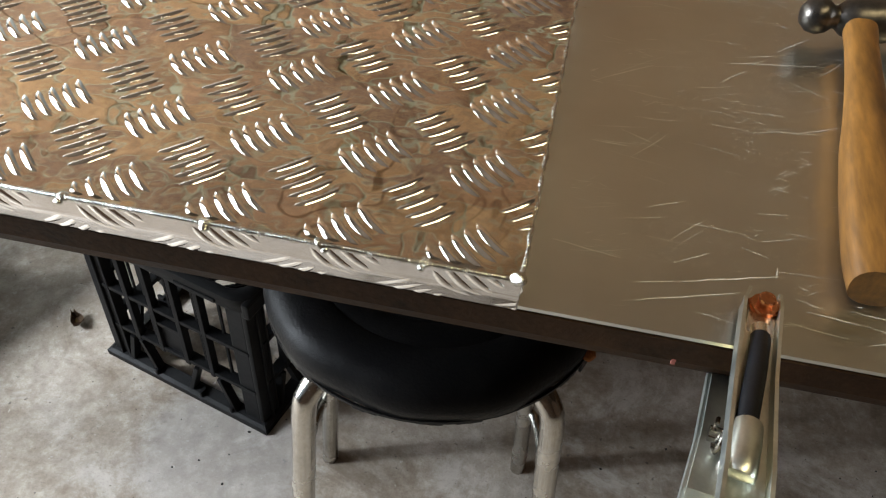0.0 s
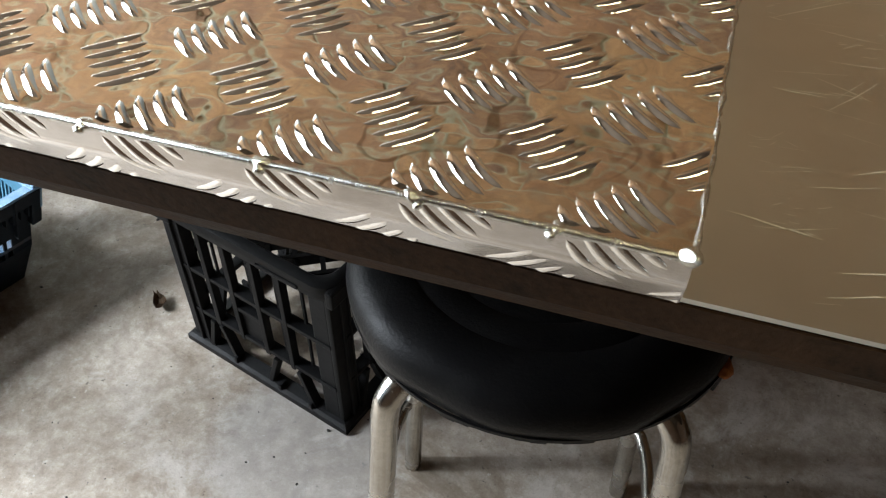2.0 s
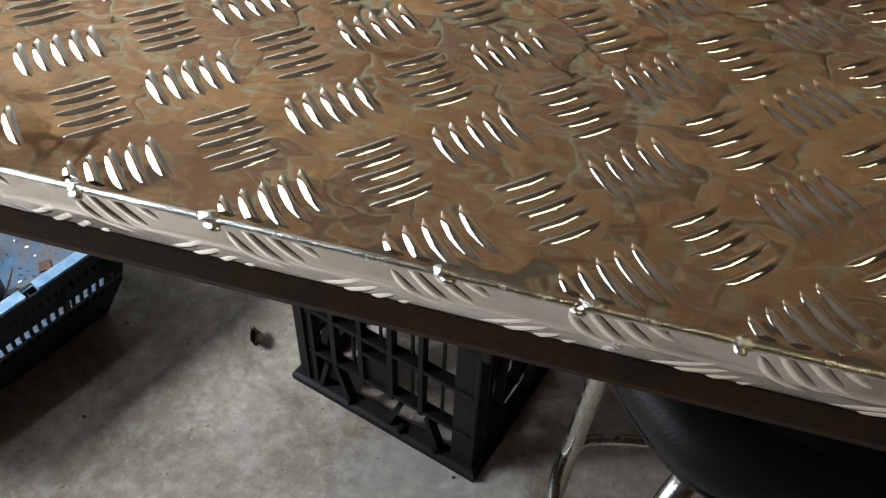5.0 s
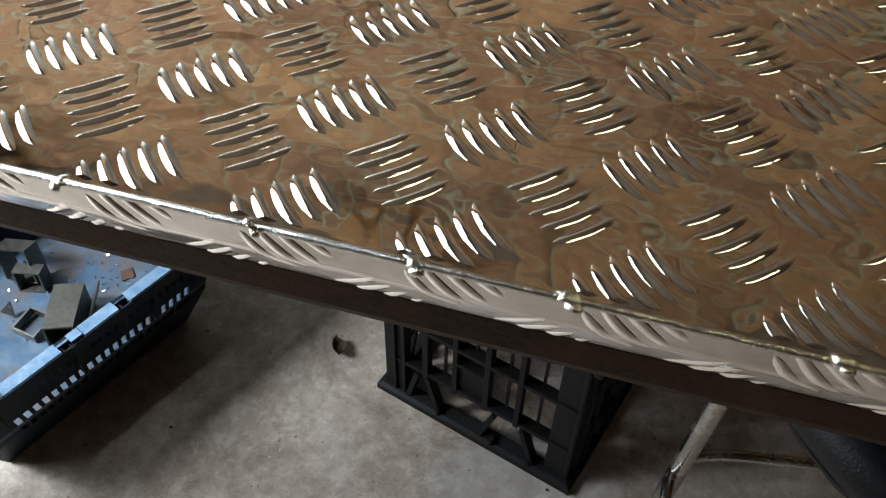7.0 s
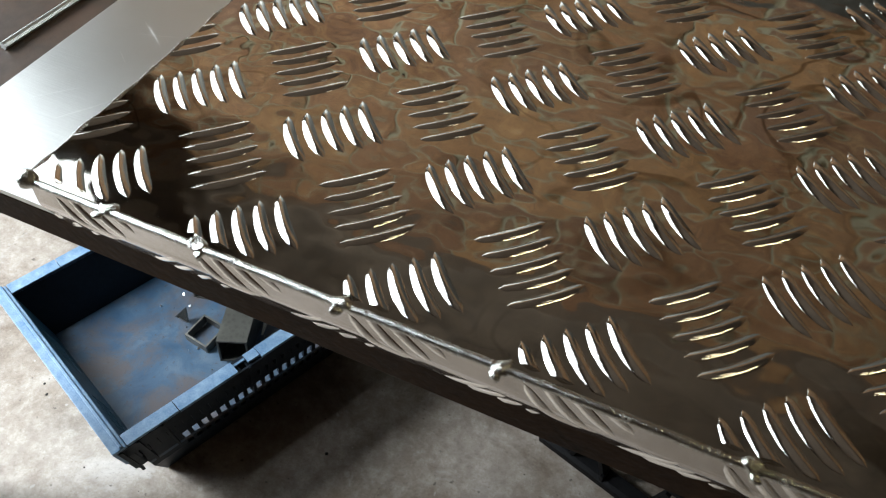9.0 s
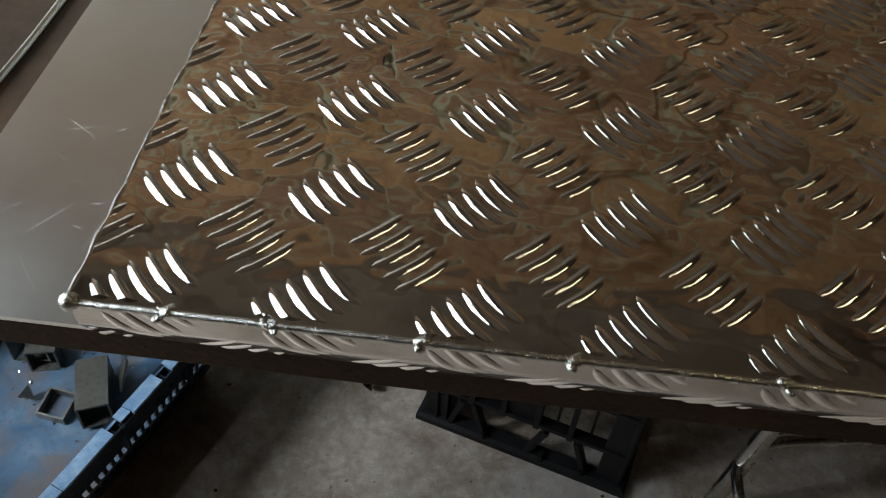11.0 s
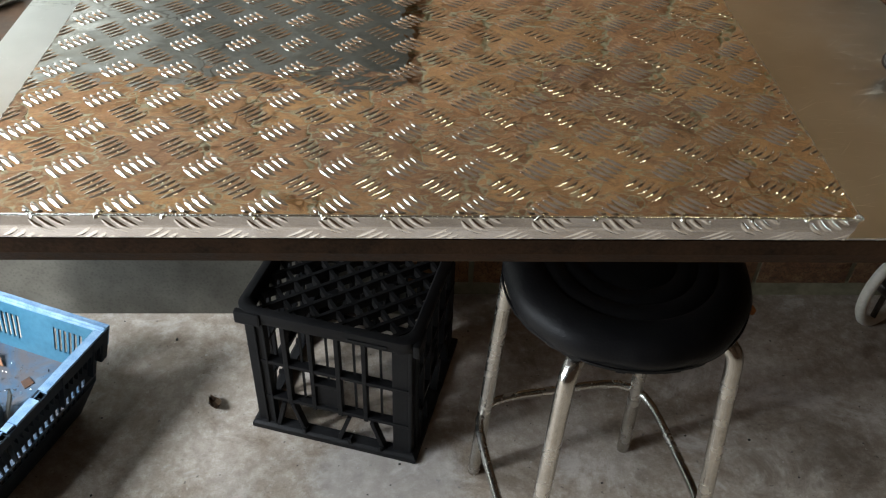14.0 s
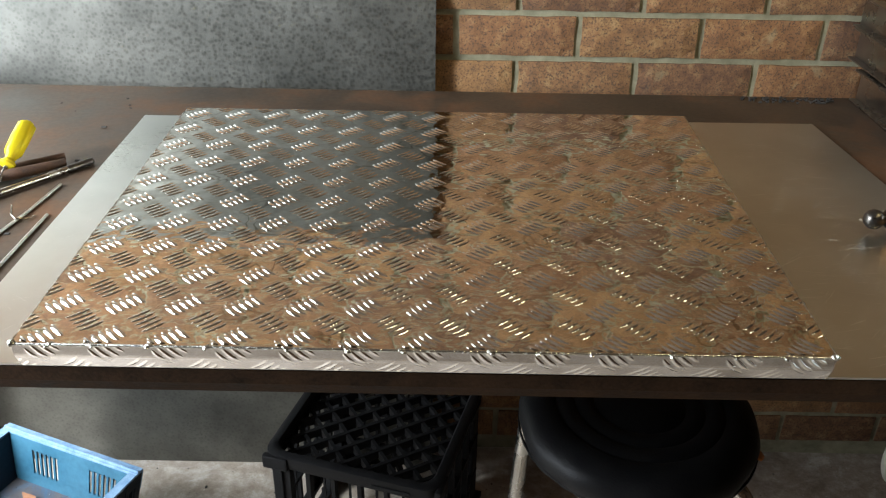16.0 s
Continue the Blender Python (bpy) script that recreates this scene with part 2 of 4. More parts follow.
WORNB = material("scuffed_blue_plastic", (0.10, 0.22, 0.38), 0.4, 0.0, plain_nodes((0.05, 0.14, 0.27), (0.26, 0.38, 0.50), 45, 0.3, 0.55, 0.4))
TEAL = material("teal_blue_plastic", (0.03, 0.13, 0.22), 0.42, 0.0, plain_nodes((0.016, 0.075, 0.125), (0.045, 0.15, 0.22), 11, 0.35, 0.55, 0.2))
FOAM = material("orange_foam", (0.45, 0.14, 0.04), 0.9, 0.0, plain_nodes((0.30, 0.09, 0.025), (0.5, 0.2, 0.06), 120, 0.85, 0.95, 0.4))
CHIP = material("faded_red_paint", (0.32, 0.10, 0.08), 0.7, 0.0)
HANDLE = material("oiled_hickory", (0.42, 0.22, 0.06), 0.45, 0.0, plain_nodes((0.030, 0.014, 0.005), (0.30, 0.135, 0.026), 30, 0.38, 0.55, 0.2, (1, 0.16, 1)))
DARKST = material("forged_dark_steel", (0.09, 0.08, 0.075), 0.34, 0.9, plain_nodes((0.055, 0.05, 0.046), (0.15, 0.135, 0.12), 30, 0.26, 0.44, 0.15))
RUST = material("rusted_steel", (0.12, 0.06, 0.035), 0.75, 0.2, plain_nodes((0.022, 0.014, 0.010), (0.13, 0.062, 0.033), 70, 0.6, 0.85, 0.7))
COPPER = material("copper_plate", (0.72, 0.32, 0.16), 0.25, 1.0, plain_nodes((0.55, 0.22, 0.10), (0.80, 0.40, 0.22), 120, 0.18, 0.34, 0.1))
ZINC = material("zinc_plate", (0.62, 0.62, 0.58), 0.26, 1.0, plain_nodes((0.62, 0.66, 0.62), (0.84, 0.88, 0.85), 40, 0.28, 0.42, 0.08))
RUBBER = material("black_cable_rubber", (0.006, 0.007, 0.009), 0.38, 0.0, plain_nodes((0.003, 0.0035, 0.005), (0.009, 0.010, 0.013), 50, 0.3, 0.45, 0.1))
next(n for n in RUBBER.node_tree.nodes if n.type == "BSDF_PRINCIPLED").inputs["Specular IOR Level"].default_value = 0.25
TIN = material("tinned_lug", (0.78, 0.76, 0.70), 0.24, 1.0)
YELLOW = material("clear_yellow_plastic", (0.80, 0.66, 0.02), 0.16, 0.0)
next(n for n in YELLOW.node_tree.nodes if n.type == "BSDF_PRINCIPLED").inputs["Transmission Weight"].default_value = 0.45
ALU = material("mill_aluminium", (0.62, 0.61, 0.58), 0.38, 1.0, plain_nodes((0.30, 0.29, 0.265), (0.40, 0.39, 0.36), 6, 0.24, 0.32, 0.03))
LEAFM = material("dry_leaf", (0.10, 0.06, 0.035), 0.8, 0.0, plain_nodes((0.05, 0.03, 0.02), (0.17, 0.10, 0.05), 90, 0.7, 0.9, 0.3))
BARK = material("orange_leaf", (0.3, 0.12, 0.05), 0.7, 0.0, plain_nodes((0.16, 0.06, 0.03), (0.36, 0.17, 0.08), 60, 0.6, 0.8, 0.3))
PAINTW = material("old_white_enamel", (0.62, 0.60, 0.52), 0.5, 0.0, plain_nodes((0.46, 0.43, 0.36), (0.68, 0.66, 0.58), 15, 0.4, 0.6, 0.1))
CEIL = material("dark_stained_boards", (0.05, 0.04, 0.032), 0.8, 0.0, plain_nodes((0.075, 0.056, 0.040), (0.17, 0.125, 0.085), 8, 0.7, 0.9, 0.3))
RENDERW = material("brown_brick_wall", (0.12, 0.07, 0.04), 0.85, 0.0, plain_nodes((0.045, 0.026, 0.016), (0.13, 0.075, 0.042), 12, 0.8, 0.95, 0.4))
DIRT = material("grey_grit", (0.06, 0.055, 0.05), 0.9, 0.0, plain_nodes((0.012, 0.011, 0.010), (0.05, 0.045, 0.04), 90, 0.8, 0.95, 0.3))
SWARF = material("bright_swarf", (0.8, 0.8, 0.8), 0.2, 1.0)
TUBE = bpy.data.materials.new("lamp_tube")
TUBE.use_nodes = True
tb = next(n for n in TUBE.node_tree.nodes if n.type == "BSDF_PRINCIPLED")
tb.inputs["Emission Color"].default_value = (1.0, 0.84, 0.58, 1)
tb.inputs["Emission Strength"].default_value = 9.0


# ---- mesh helpers ----
def mesh_of(bm, name, mat, smooth=False):
    me = bpy.data.meshes.new(name)
    bmesh.ops.recalc_face_normals(bm, faces=bm.faces)
    bm.to_mesh(me)
    bm.free()
    me.materials.append(mat)
    if smooth:
        for p in me.polygons:
            p.use_smooth = True
        me.set_sharp_from_angle(angle=radians(42))
    return me


def thing(name, m, label, category, group="", kind=""):
    ob = new(name)
    ob.empty_display_size = 0.05
    ob.matrix_world = m
    return tagged(ob, label, category, group, kind)


def part(name, bm, mat, parent, label="", smooth=False, kind=""):
    me = bm if isinstance(bm, bpy.types.Mesh) else mesh_of(bm, name, mat, smooth)
    ob = new(name, me)
    ob.parent = parent
    return tagged(ob, label, kind=kind)


def solid(name, bm, mat, label, category="", group="", kind="", smooth=False, m=None):
    ob = new(name, mesh_of(bm, name, mat, smooth))
    if m is not None:
        ob.matrix_world = m
    return tagged(ob, label, category, group, kind)


def box(bm, x0, x1, y0, y1, z0, z1, bevel=0.0, m=None):
    geo = bmesh.ops.create_cube(bm, size=1)["verts"]
    for v in geo:
        v.co = Vector(((x0 + x1) / 2 + v.co.x * (x1 - x0), (y0 + y1) / 2 + v.co.y * (y1 - y0), (z0 + z1) / 2 + v.co.z * (z1 - z0)))
    if m is not None:
        bmesh.ops.transform(bm, matrix=m, verts=geo)
    if bevel:
        edges = list({e for v in geo for e in v.link_edges})
        bmesh.ops.bevel(bm, geom=edges, offset=bevel, segments=2, affect="EDGES", profile=0.6)
    return bm


def nb():
    return bmesh.new()


def smooth_path(pts, steps=6):
    pts = [Vector(p) for p in pts]
    out = []
    for i in range(len(pts) - 1):
        p0, p1, p2, p3 = pts[max(i - 1, 0)], pts[i], pts[i + 1], pts[min(i + 2, len(pts) - 1)]
        for s in range(steps):
            t = s / steps
            out.append(0.5 * ((2 * p1) + (p2 - p0) * t + (2 * p0 - 5 * p1 + 4 * p2 - p3) * t * t + (3 * p1 - p0 - 3 * p2 + p3) * t ** 3))
    return out + [pts[-1]]


def tube(bm, pts, r, seg=10, closed=False):
    pts = [Vector(p) for p in pts]
    n = len(pts)
    rings, side = [], None
    for i, p in enumerate(pts):
        a = pts[(i - 1) % n] if closed or i > 0 else p
        b = pts[(i + 1) % n] if closed or i < n - 1 else p
        d = (b - a).normalized()
        if side is None:
            side = d.orthogonal().normalized()
        side = (side - d * side.dot(d)).normalized()
        up = d.cross(side)
        rr = r(i / (n - 1)) if callable(r) else r
        rings.append([bm.verts.new(p + rr * (math.cos(2 * math.pi * k / seg) * side + math.sin(2 * math.pi * k / seg) * up)) for k in range(seg)])
    for i in range(n if closed else n - 1):
        a, b = rings[i], rings[(i + 1) % n]
        for k in range(seg):
            bm.faces.new((a[k], a[(k + 1) % seg], b[(k + 1) % seg], b[k]))
    if not closed:
        bm.faces.new(rings[0][::-1])
        bm.faces.new(rings[-1])
    return bm


def lathe(bm, profile, seg=48, m=None, wobble=None):
    rings = []
    for i, (r, z) in enumerate(profile):
        ring = []
        for k in range(seg):
            a = 2 * math.pi * k / seg
            w = wobble(a, i) if wobble else 0.0
            ring.append(bm.verts.new(Vector(((r + w) * math.cos(a), (r + w) * math.sin(a), z))))
        rings.append(ring)
    for a, b in zip(rings, rings[1:]):
        for k in range(seg):
            bm.faces.new((a[k], a[(k + 1) % seg], b[(k + 1) % seg], b[k]))
    bm.faces.new(rings[0][::-1])
    bm.faces.new(rings[-1])
    if m is not None:
        bmesh.ops.transform(bm, matrix=m, verts=[v for r in rings for v in r])
    return bm


def prism(bm, outline, h0, h1, bevel=0.0):
    """An upright prism over a plan outline."""
    lo = [bm.verts.new((x, y, h0)) for x, y in outline]
    hi = [bm.verts.new((x, y, h1)) for x, y in outline]
    n = len(outline)
    fs = [bm.faces.new(lo[::-1]), bm.faces.new(hi)]
    for k in range(n):
        fs.append(bm.faces.new((lo[k], lo[(k + 1) % n], hi[(k + 1) % n], hi[k])))
    if bevel:
        bmesh.ops.bevel(bm, geom=list({e for f in fs for e in f.edges}), offset=bevel, segments=2, affect="EDGES")
    return bm


# ---- the garage shell ----
X0, X1, Y0, H = -1.3, 3.4, -2.6, 2.3
bm = nb()
box(bm, X0 - 8, X1 + 8, Y0 - 12, WALL_Y + 0.3, -0.12, 0.0)
solid("floor", bm, CONC, "worn grey concrete floor with pale patches", "floor", kind="structure")
bm = nb()
for k in range(34):
    xa = X0 + k * (X1 - X0) / 34
    box(bm, xa + 0.002, xa + (X1 - X0) / 34 - 0.002, Y0, WALL_Y - 0.001, H, H + 0.03)
solid("ceiling", bm, CEIL, "dark stained timber board ceiling", "ceiling", kind="structure")
bm = nb()
box(bm, X0 - 0.2, X0, Y0 - 0.2, -1.75, 0, H + 0.03)
box(bm, X0 - 0.2, X0, 0.86, WALL_Y + 0.2, 0, H + 0.03)
box(bm, X0 - 0.2, X0, -1.75, 0.86, 2.2, H + 0.03)
solid("wall_west", bm, RENDERW, "brown brick side wall with an open roller doorway", "wall", kind="structure")
bm = nb()
box(bm, X1, X1 + 0.2, Y0 - 0.2, WALL_Y + 0.2, 0, H + 0.03)
solid("wall_east", bm, RENDERW, "plain brown brick side wall", "wall", kind="structure")
bm = nb()
box(bm, X0, X1, Y0 - 0.2, Y0, 0, H + 0.03)
solid("wall_south", bm, RENDERW, "plain brown brick wall", "wall", kind="structure")
bm = nb()
box(bm, X0, X1, WALL_Y - 0.05, WALL_Y + 0.006, 2.07, H - 0.001, 0.004)
solid("trim", bm, CEIL, "dark timber beam along the top of the wall", "beam", kind="structure")

# ---- bench ----
bench = thing("workbench", pose(0, 0, 0), "long dark steel workbench with a rusty mill-scale top", "workbench")
bm = nb()
box(bm, -0.70, 2.2, 0.0215, 0.850, BENCH - 0.010, BENCH, 0.0008)
part("benchtop", bm, STEEL, bench, "dark scuffed steel plate top")
bm = nb()
sec = [(0.0122, BENCH - 0.001), (0.0150, BENCH - 0.020), (0.0275, BENCH - 0.040), (0.0330, BENCH - 0.0405), (0.0212, BENCH - 0.018), (0.0212, BENCH - 0.0005)]
ends = [[bm.verts.new((x, y, z)) for y, z in sec] for x in (-0.70, 2.2)]
bm.faces.new(ends[0])
bm.faces.new(ends[1][::-1])
for k in range(6):
    bm.faces.new((ends[0][k], ends[0][(k + 1) % 6], ends[1][(k + 1) % 6], ends[1][k]))
part("front_rail", bm, RAIL, bench, "dark rusty steel angle along the front edge")
bm = nb()
box(bm, 0.884, 0.8862, 0.0148, 0.0170, BENCH - 0.023, BENCH - 0.016)
part("paint_chip", bm, CHIP, bench, "small faded red paint mark")
bm = nb()
box(bm, -0.70, 2.2, 0.80, 0.842, BENCH - 0.05, BENCH - 0.0085)
part("back_rail", bm, STEEL, bench)
for lx in (-0.66, 2.1):
    for ly in (0.06, 0.79):
        bm = nb()
        box(bm, lx - 0.025, lx + 0.025, ly - 0.025, ly + 0.025, 0, BENCH - 0.0085, 0.003)
        part("leg", bm, STEEL, bench)

# aluminium sheet lying under the tray
bm = nb()
prism(bm, [(-0.092, 0.0120), (1.098, 0.0130), (1.036, 0.708), (-0.090, 0.697)], BENCH + 0.0005, BENCH + 0.003)
sheet = solid("aluminium_sheet", bm, SHEET, "flat scuffed aluminium sheet lying on the steel bench", "metal sheet")
rng = random.Random(4)
bm = nb()


def scratch(bm, x, y, a, length, w, z=BENCH + 0.0032, bend=0.0):
    n = max(2, int(length / 0.008))
    prev = None
    for i in range(n + 1):
        s = i / n
        ang = a + bend * (s - 0.5)
        p = Vector((x + math.cos(ang) * length * s, y + math.sin(ang) * length * s + rng.uniform(-0.0004, 0.0004), z))
        q = Vector((-math.sin(a), math.cos(a), 0)) * w * (0.25 + math.sin(math.pi * min(max(s, 0.04), 0.96)))
        cur = (bm.verts.new(p - q), bm.verts.new(p + q))
        if prev:
            bm.faces.new((prev[0], cur[0], cur[1], prev[1]))
        prev = cur


for _ in range(230):
    scratch(bm, rng.uniform(0.81, 1.03), rng.uniform(0.02, 0.62), rng.choice((rng.uniform(-0.2, 0.35), rng.uniform(-0.2, 0.35), rng.uniform(-0.6, 1.0))), rng.uniform(0.005, 0.05) ** 1.05, rng.uniform(0.00006, 0.00019), bend=rng.uniform(-0.12, 0.12))
for _ in range(24):
    cx, cy = rng.uniform(0.815, 1.0), rng.uniform(0.04, 0.5)
    for _ in range(6):
        scratch(bm, cx + rng.gauss(0, 0.006), cy + rng.gauss(0, 0.005), rng.uniform(-0.5, 0.9), rng.uniform(0.002, 0.010), rng.uniform(0.00008, 0.0002))
for _ in range(22):
    scratch(bm, rng.uniform(-0.08, -0.02), rng.uniform(0.02, 0.5), rng.uniform(0, 3), rng.uniform(0.006, 0.03), rng.uniform(0.00005, 0.0001))
for x, y, xe, ye, w in ((0.857, 0.044, 0.881, 0.050, 0.00028), (0.881, 0.050, 0.935, 0.067, 0.00036), (0.852, 0.029, 0.914, 0.050, 0.0003), (0.948, 0.045, 0.975, 0.042, 0.0003),
                        (0.878, 0.063, 0.899, 0.077, 0.0002), (0.934, 0.066, 0.935, 0.074, 0.00025), (0.812, 0.066, 0.850, 0.060, 0.0003), (0.862, 0.105, 0.885, 0.117, 0.0003),
                        (0.825, 0.160, 0.850, 0.159, 0.0003), (0.822, 0.225, 0.862, 0.255, 0.0003), (0.905, 0.27, 0.98, 0.285, 0.00025), (0.955, 0.20, 0.985, 0.215, 0.0002)):
    scratch(bm, x, y, math.atan2(ye - y, xe - x), math.hypot(xe - x, ye - y), w)
part("scuffing", bm, SCRATCH, sheet, "bright fine scratches", kind="stuff")

# ---- the welded tread-plate tray ----
W, D = 0.800, 0.645
tray = thing("tread_plate_tray", pose(0, 0, 0), "bright five-bar aluminium tread plate tray with tack-welded folded edges", "metal tray")
bm = nb()
box(bm, 0, W, 0.0, D, TOP - 0.0025, TOP)
plate = part("top_plate", bm, TREAD, tray, "mirror-bright tread plate with brown smears")
LIPZ = BENCH + 0.0034
# the front lip stands upright at the top and curls in towards its foot
LIP = [Vector((0, 0.0094, LIPZ))]
for k in range(1, 25):
    q = k / 24
    lean = 0.46 - 0.455 / (1 + math.exp(-(q - 0.57) * 40))
    step = (TOP - 0.001 - LIPZ) / 24
    LIP.append(LIP[-1] + Vector((0, -step * math.tan(lean), step)))
LIP_AT = [0.0]
for a, b in zip(LIP, LIP[1:]):
    LIP_AT.append(LIP_AT[-1] + (b - a).length)
LH = LIP_AT[-1]


def lip_bend(p):
    """Carry a point of the flat lip (along, up, out) onto the curled one."""
    k = max(0, min(23, int(np.searchsorted(LIP_AT, p.y)) - 1))
    f = (p.y - LIP_AT[k]) / (LIP_AT[k + 1] - LIP_AT[k])
    d = (LIP[k + 1] - LIP[k]).normalized()
    c = LIP[k].lerp(LIP[k + 1], f) + Vector((0, -d.z, d.y)) * p.z
    return Vector((p.x, c.y, c.z))


def facing(origin, ax, ay):
    ax, ay = Vector(ax), Vector(ay).normalized()
    m = Matrix((ax, ay, ax.cross(ay))).transposed().to_4x4()
    m.translation = origin
    return m


bm = nb()
rows = []
for v in LIP_AT:
    rows.append([bm.verts.new(lip_bend(Vector((x, v, o)))) for x, o in ((0.0, 0.0), (W, 0.0), (W, -0.0025), (0.0, -0.0025))])
for a, b in zip(rows, rows[1:]):
    for k in range(4):
        bm.faces.new((a[k], a[(k + 1) % 4], b[(k + 1) % 4], b[k]))
bm.faces.new(rows[0][::-1])
bm.faces.new(rows[-1])
front_lip = part("front_lip", bm, LIPM, tray, "folded tread plate front edge", True)
SH = TOP - 0.0026 - LIPZ
bm = nb()
box(bm, 0.0, 0.0025, 0.012, D, LIPZ, TOP - 0.0026)
left_lip = part("side_lip", bm, TREAD, tray)
bm = nb()
box(bm, W - 0.0025, W, 0.012, D, LIPZ, TOP - 0.0026)
right_lip = part("side_lip", bm, TREAD, tray)
bm = nb()
box(bm, 0.0026, W - 0.0026, D - 0.0025, D, LIPZ, TOP - 0.0026)
part("back_lip", bm, TREAD, tray)


def bars_bm(kind, which=range(-2, 3), low=1.0):
    """Raised, slightly bowed lens-shaped bars, at 45 degrees."""
    bm = nb()
    r2 = math.sqrt(0.5)
    d, e = ((Vector((r2, -r2, 0)), Vector((r2, r2, 0))) if kind == "a" else (Vector((r2, r2, 0)), Vector((r2, -r2, 0))))
    bow = -1 if kind == "a" else 1
    NS, NP = 13, 10
    for k in which:
        rows = []
        for i in range(NS):
            s = -1 + 2 * i / (NS - 1)
            mid = d * (0.0138 * s) + e * (0.0076 * k + bow * 0.0016 * (1 - s * s))
            w = (0.0027 if kind == "a" else 0.0024) * math.sqrt(max(1 - s * s, 0.0)) ** 0.8 + 0.00012
            h = low * (0.00152 if kind == "a" else 0.00128) * max(1 - s * s, 0.0) ** 0.75 + 0.00002
            rows.append([bm.verts.new(mid + e * (w * v) + Vector((0, 0, h * (1 - (math.hypot(v, 0.25) - 0.25) / (math.hypot(1, 0.25) - 0.25)) - (0.0002 if abs(v) > 0.99 else 0)))) for v in np.linspace(-1, 1, NP + 1)])
        for a, b in zip(rows, rows[1:]):
            for j in range(NP):
                bm.faces.new((a[j], a[j + 1], b[j + 1], b[j]))
            bm.faces.new((a[0], b[0], b[-1], a[-1]))
        bm.faces.new(rows[0])
        bm.faces.new(rows[-1][::-1])
    return bm


def smooth_mesh(me):
    for p in me.polygons:
        p.use_smooth = True
    me.set_sharp_from_angle(angle=radians(55))
    return me


BAR_MESH = {(kind, k): smooth_mesh(mesh_of(bars_bm(kind, (k,)), "raised_bar", BARM)) for kind in "ab" for k in range(-2, 3)}


def lay_bars(owner, frame_m, u0, v0, du, dv, u_range, v_range, iu, iv, single=-9.0, bend=None):
    """Lay the five-bar lattice over a rectangle of a face; bars of rows up to single are objects of their own."""
    verts, faces = [], []
    for step, kind in ((0.0, "a"), (0.5, "b")):
        for i in range(*iu):
            for j in range(*iv):
                u, v = u0 + (i + step) * du, v0 + (j + step) * dv
                R = 0.0212
                if u + R < u_range[0] or u - R > u_range[1] or v + R < v_range[0] or v - R > v_range[1]:
                    continue
                inside = u - R > u_range[0] and u + R < u_range[1] and v - R > v_range[0] and v + R < v_range[1]
                if inside and v < single:
                    for k in range(-2, 3):
                        ob = new("raised_bar", BAR_MESH[kind, k])
                        ob.parent = owner
                        ob.matrix_local = frame_m @ Matrix.Translation((u, v, 0))
                    continue
                bm = bars_bm(kind, low=0.55 if bend else 1.0)
                if not inside:
                    for co, no in (((u_range[0] - u, 0, 0), (-1, 0, 0)), ((u_range[1] - u, 0, 0), (1, 0, 0)), ((0, v_range[0] - v, 0), (0, -1, 0)), ((0, v_range[1] - v, 0), (0, 1, 0))):
                        bmesh.ops.bisect_plane(bm, geom=bm.verts[:] + bm.edges[:] + bm.faces[:], plane_co=co, plane_no=no, clear_outer=True)
                    bmesh.ops.holes_fill(bm, edges=[q for q in bm.edges if q.is_boundary])
                bmesh.ops.recalc_face_normals(bm, faces=bm.faces)
                bm.verts.index_update()
                base = len(verts)
                if bend:
                    verts += [tuple(bend(q.co + Vector((u, v, 0)))) for q in bm.verts]
                else:
                    verts += [tuple(frame_m @ (q.co + Vector((u, v, 0)))) for q in bm.verts]
                faces += [tuple(q.index + base for q in f.verts) for f in bm.faces]
                bm.free()
    me = bpy.data.meshes.new("tread_pattern")
    me.from_pydata(verts, [], faces)
    me.materials.append(BARM)
    part("tread_pattern", smooth_mesh(me), BARM, owner, kind="stuff")


DU, DV = 0.0621, 0.0605
lay_bars(plate, facing((0, 0, TOP), (1, 0, 0), (0, 1, 0)), 0.0263, 0.0121, DU, DV, (0.001, W - 0.001), (0.003, D - 0.001), (-1, 14), (-1, 12), 0.12)
lay_bars(front_lip, None, 0.032, LH - 0.004, DU, DV, (0.001, W - 0.001), (0.0005, LH - 0.001), (-1, 14), (-1, 1), bend=lip_bend)
lay_bars(left_lip, facing((0, D, LIPZ), (0, -1, 0), (0, 0, 1)), 0.02, SH - 0.004, DU, DV, (0.001, D - 0.013), (0.0005, SH), (-1, 12), (-1, 1))
lay_bars(right_lip, facing((W, 0, LIPZ), (0, 1, 0), (0, 0, 1)), 0.02, SH - 0.004, DU, DV, (0.013, D - 0.001), (0.0005, SH), (-1, 12), (-1, 1))

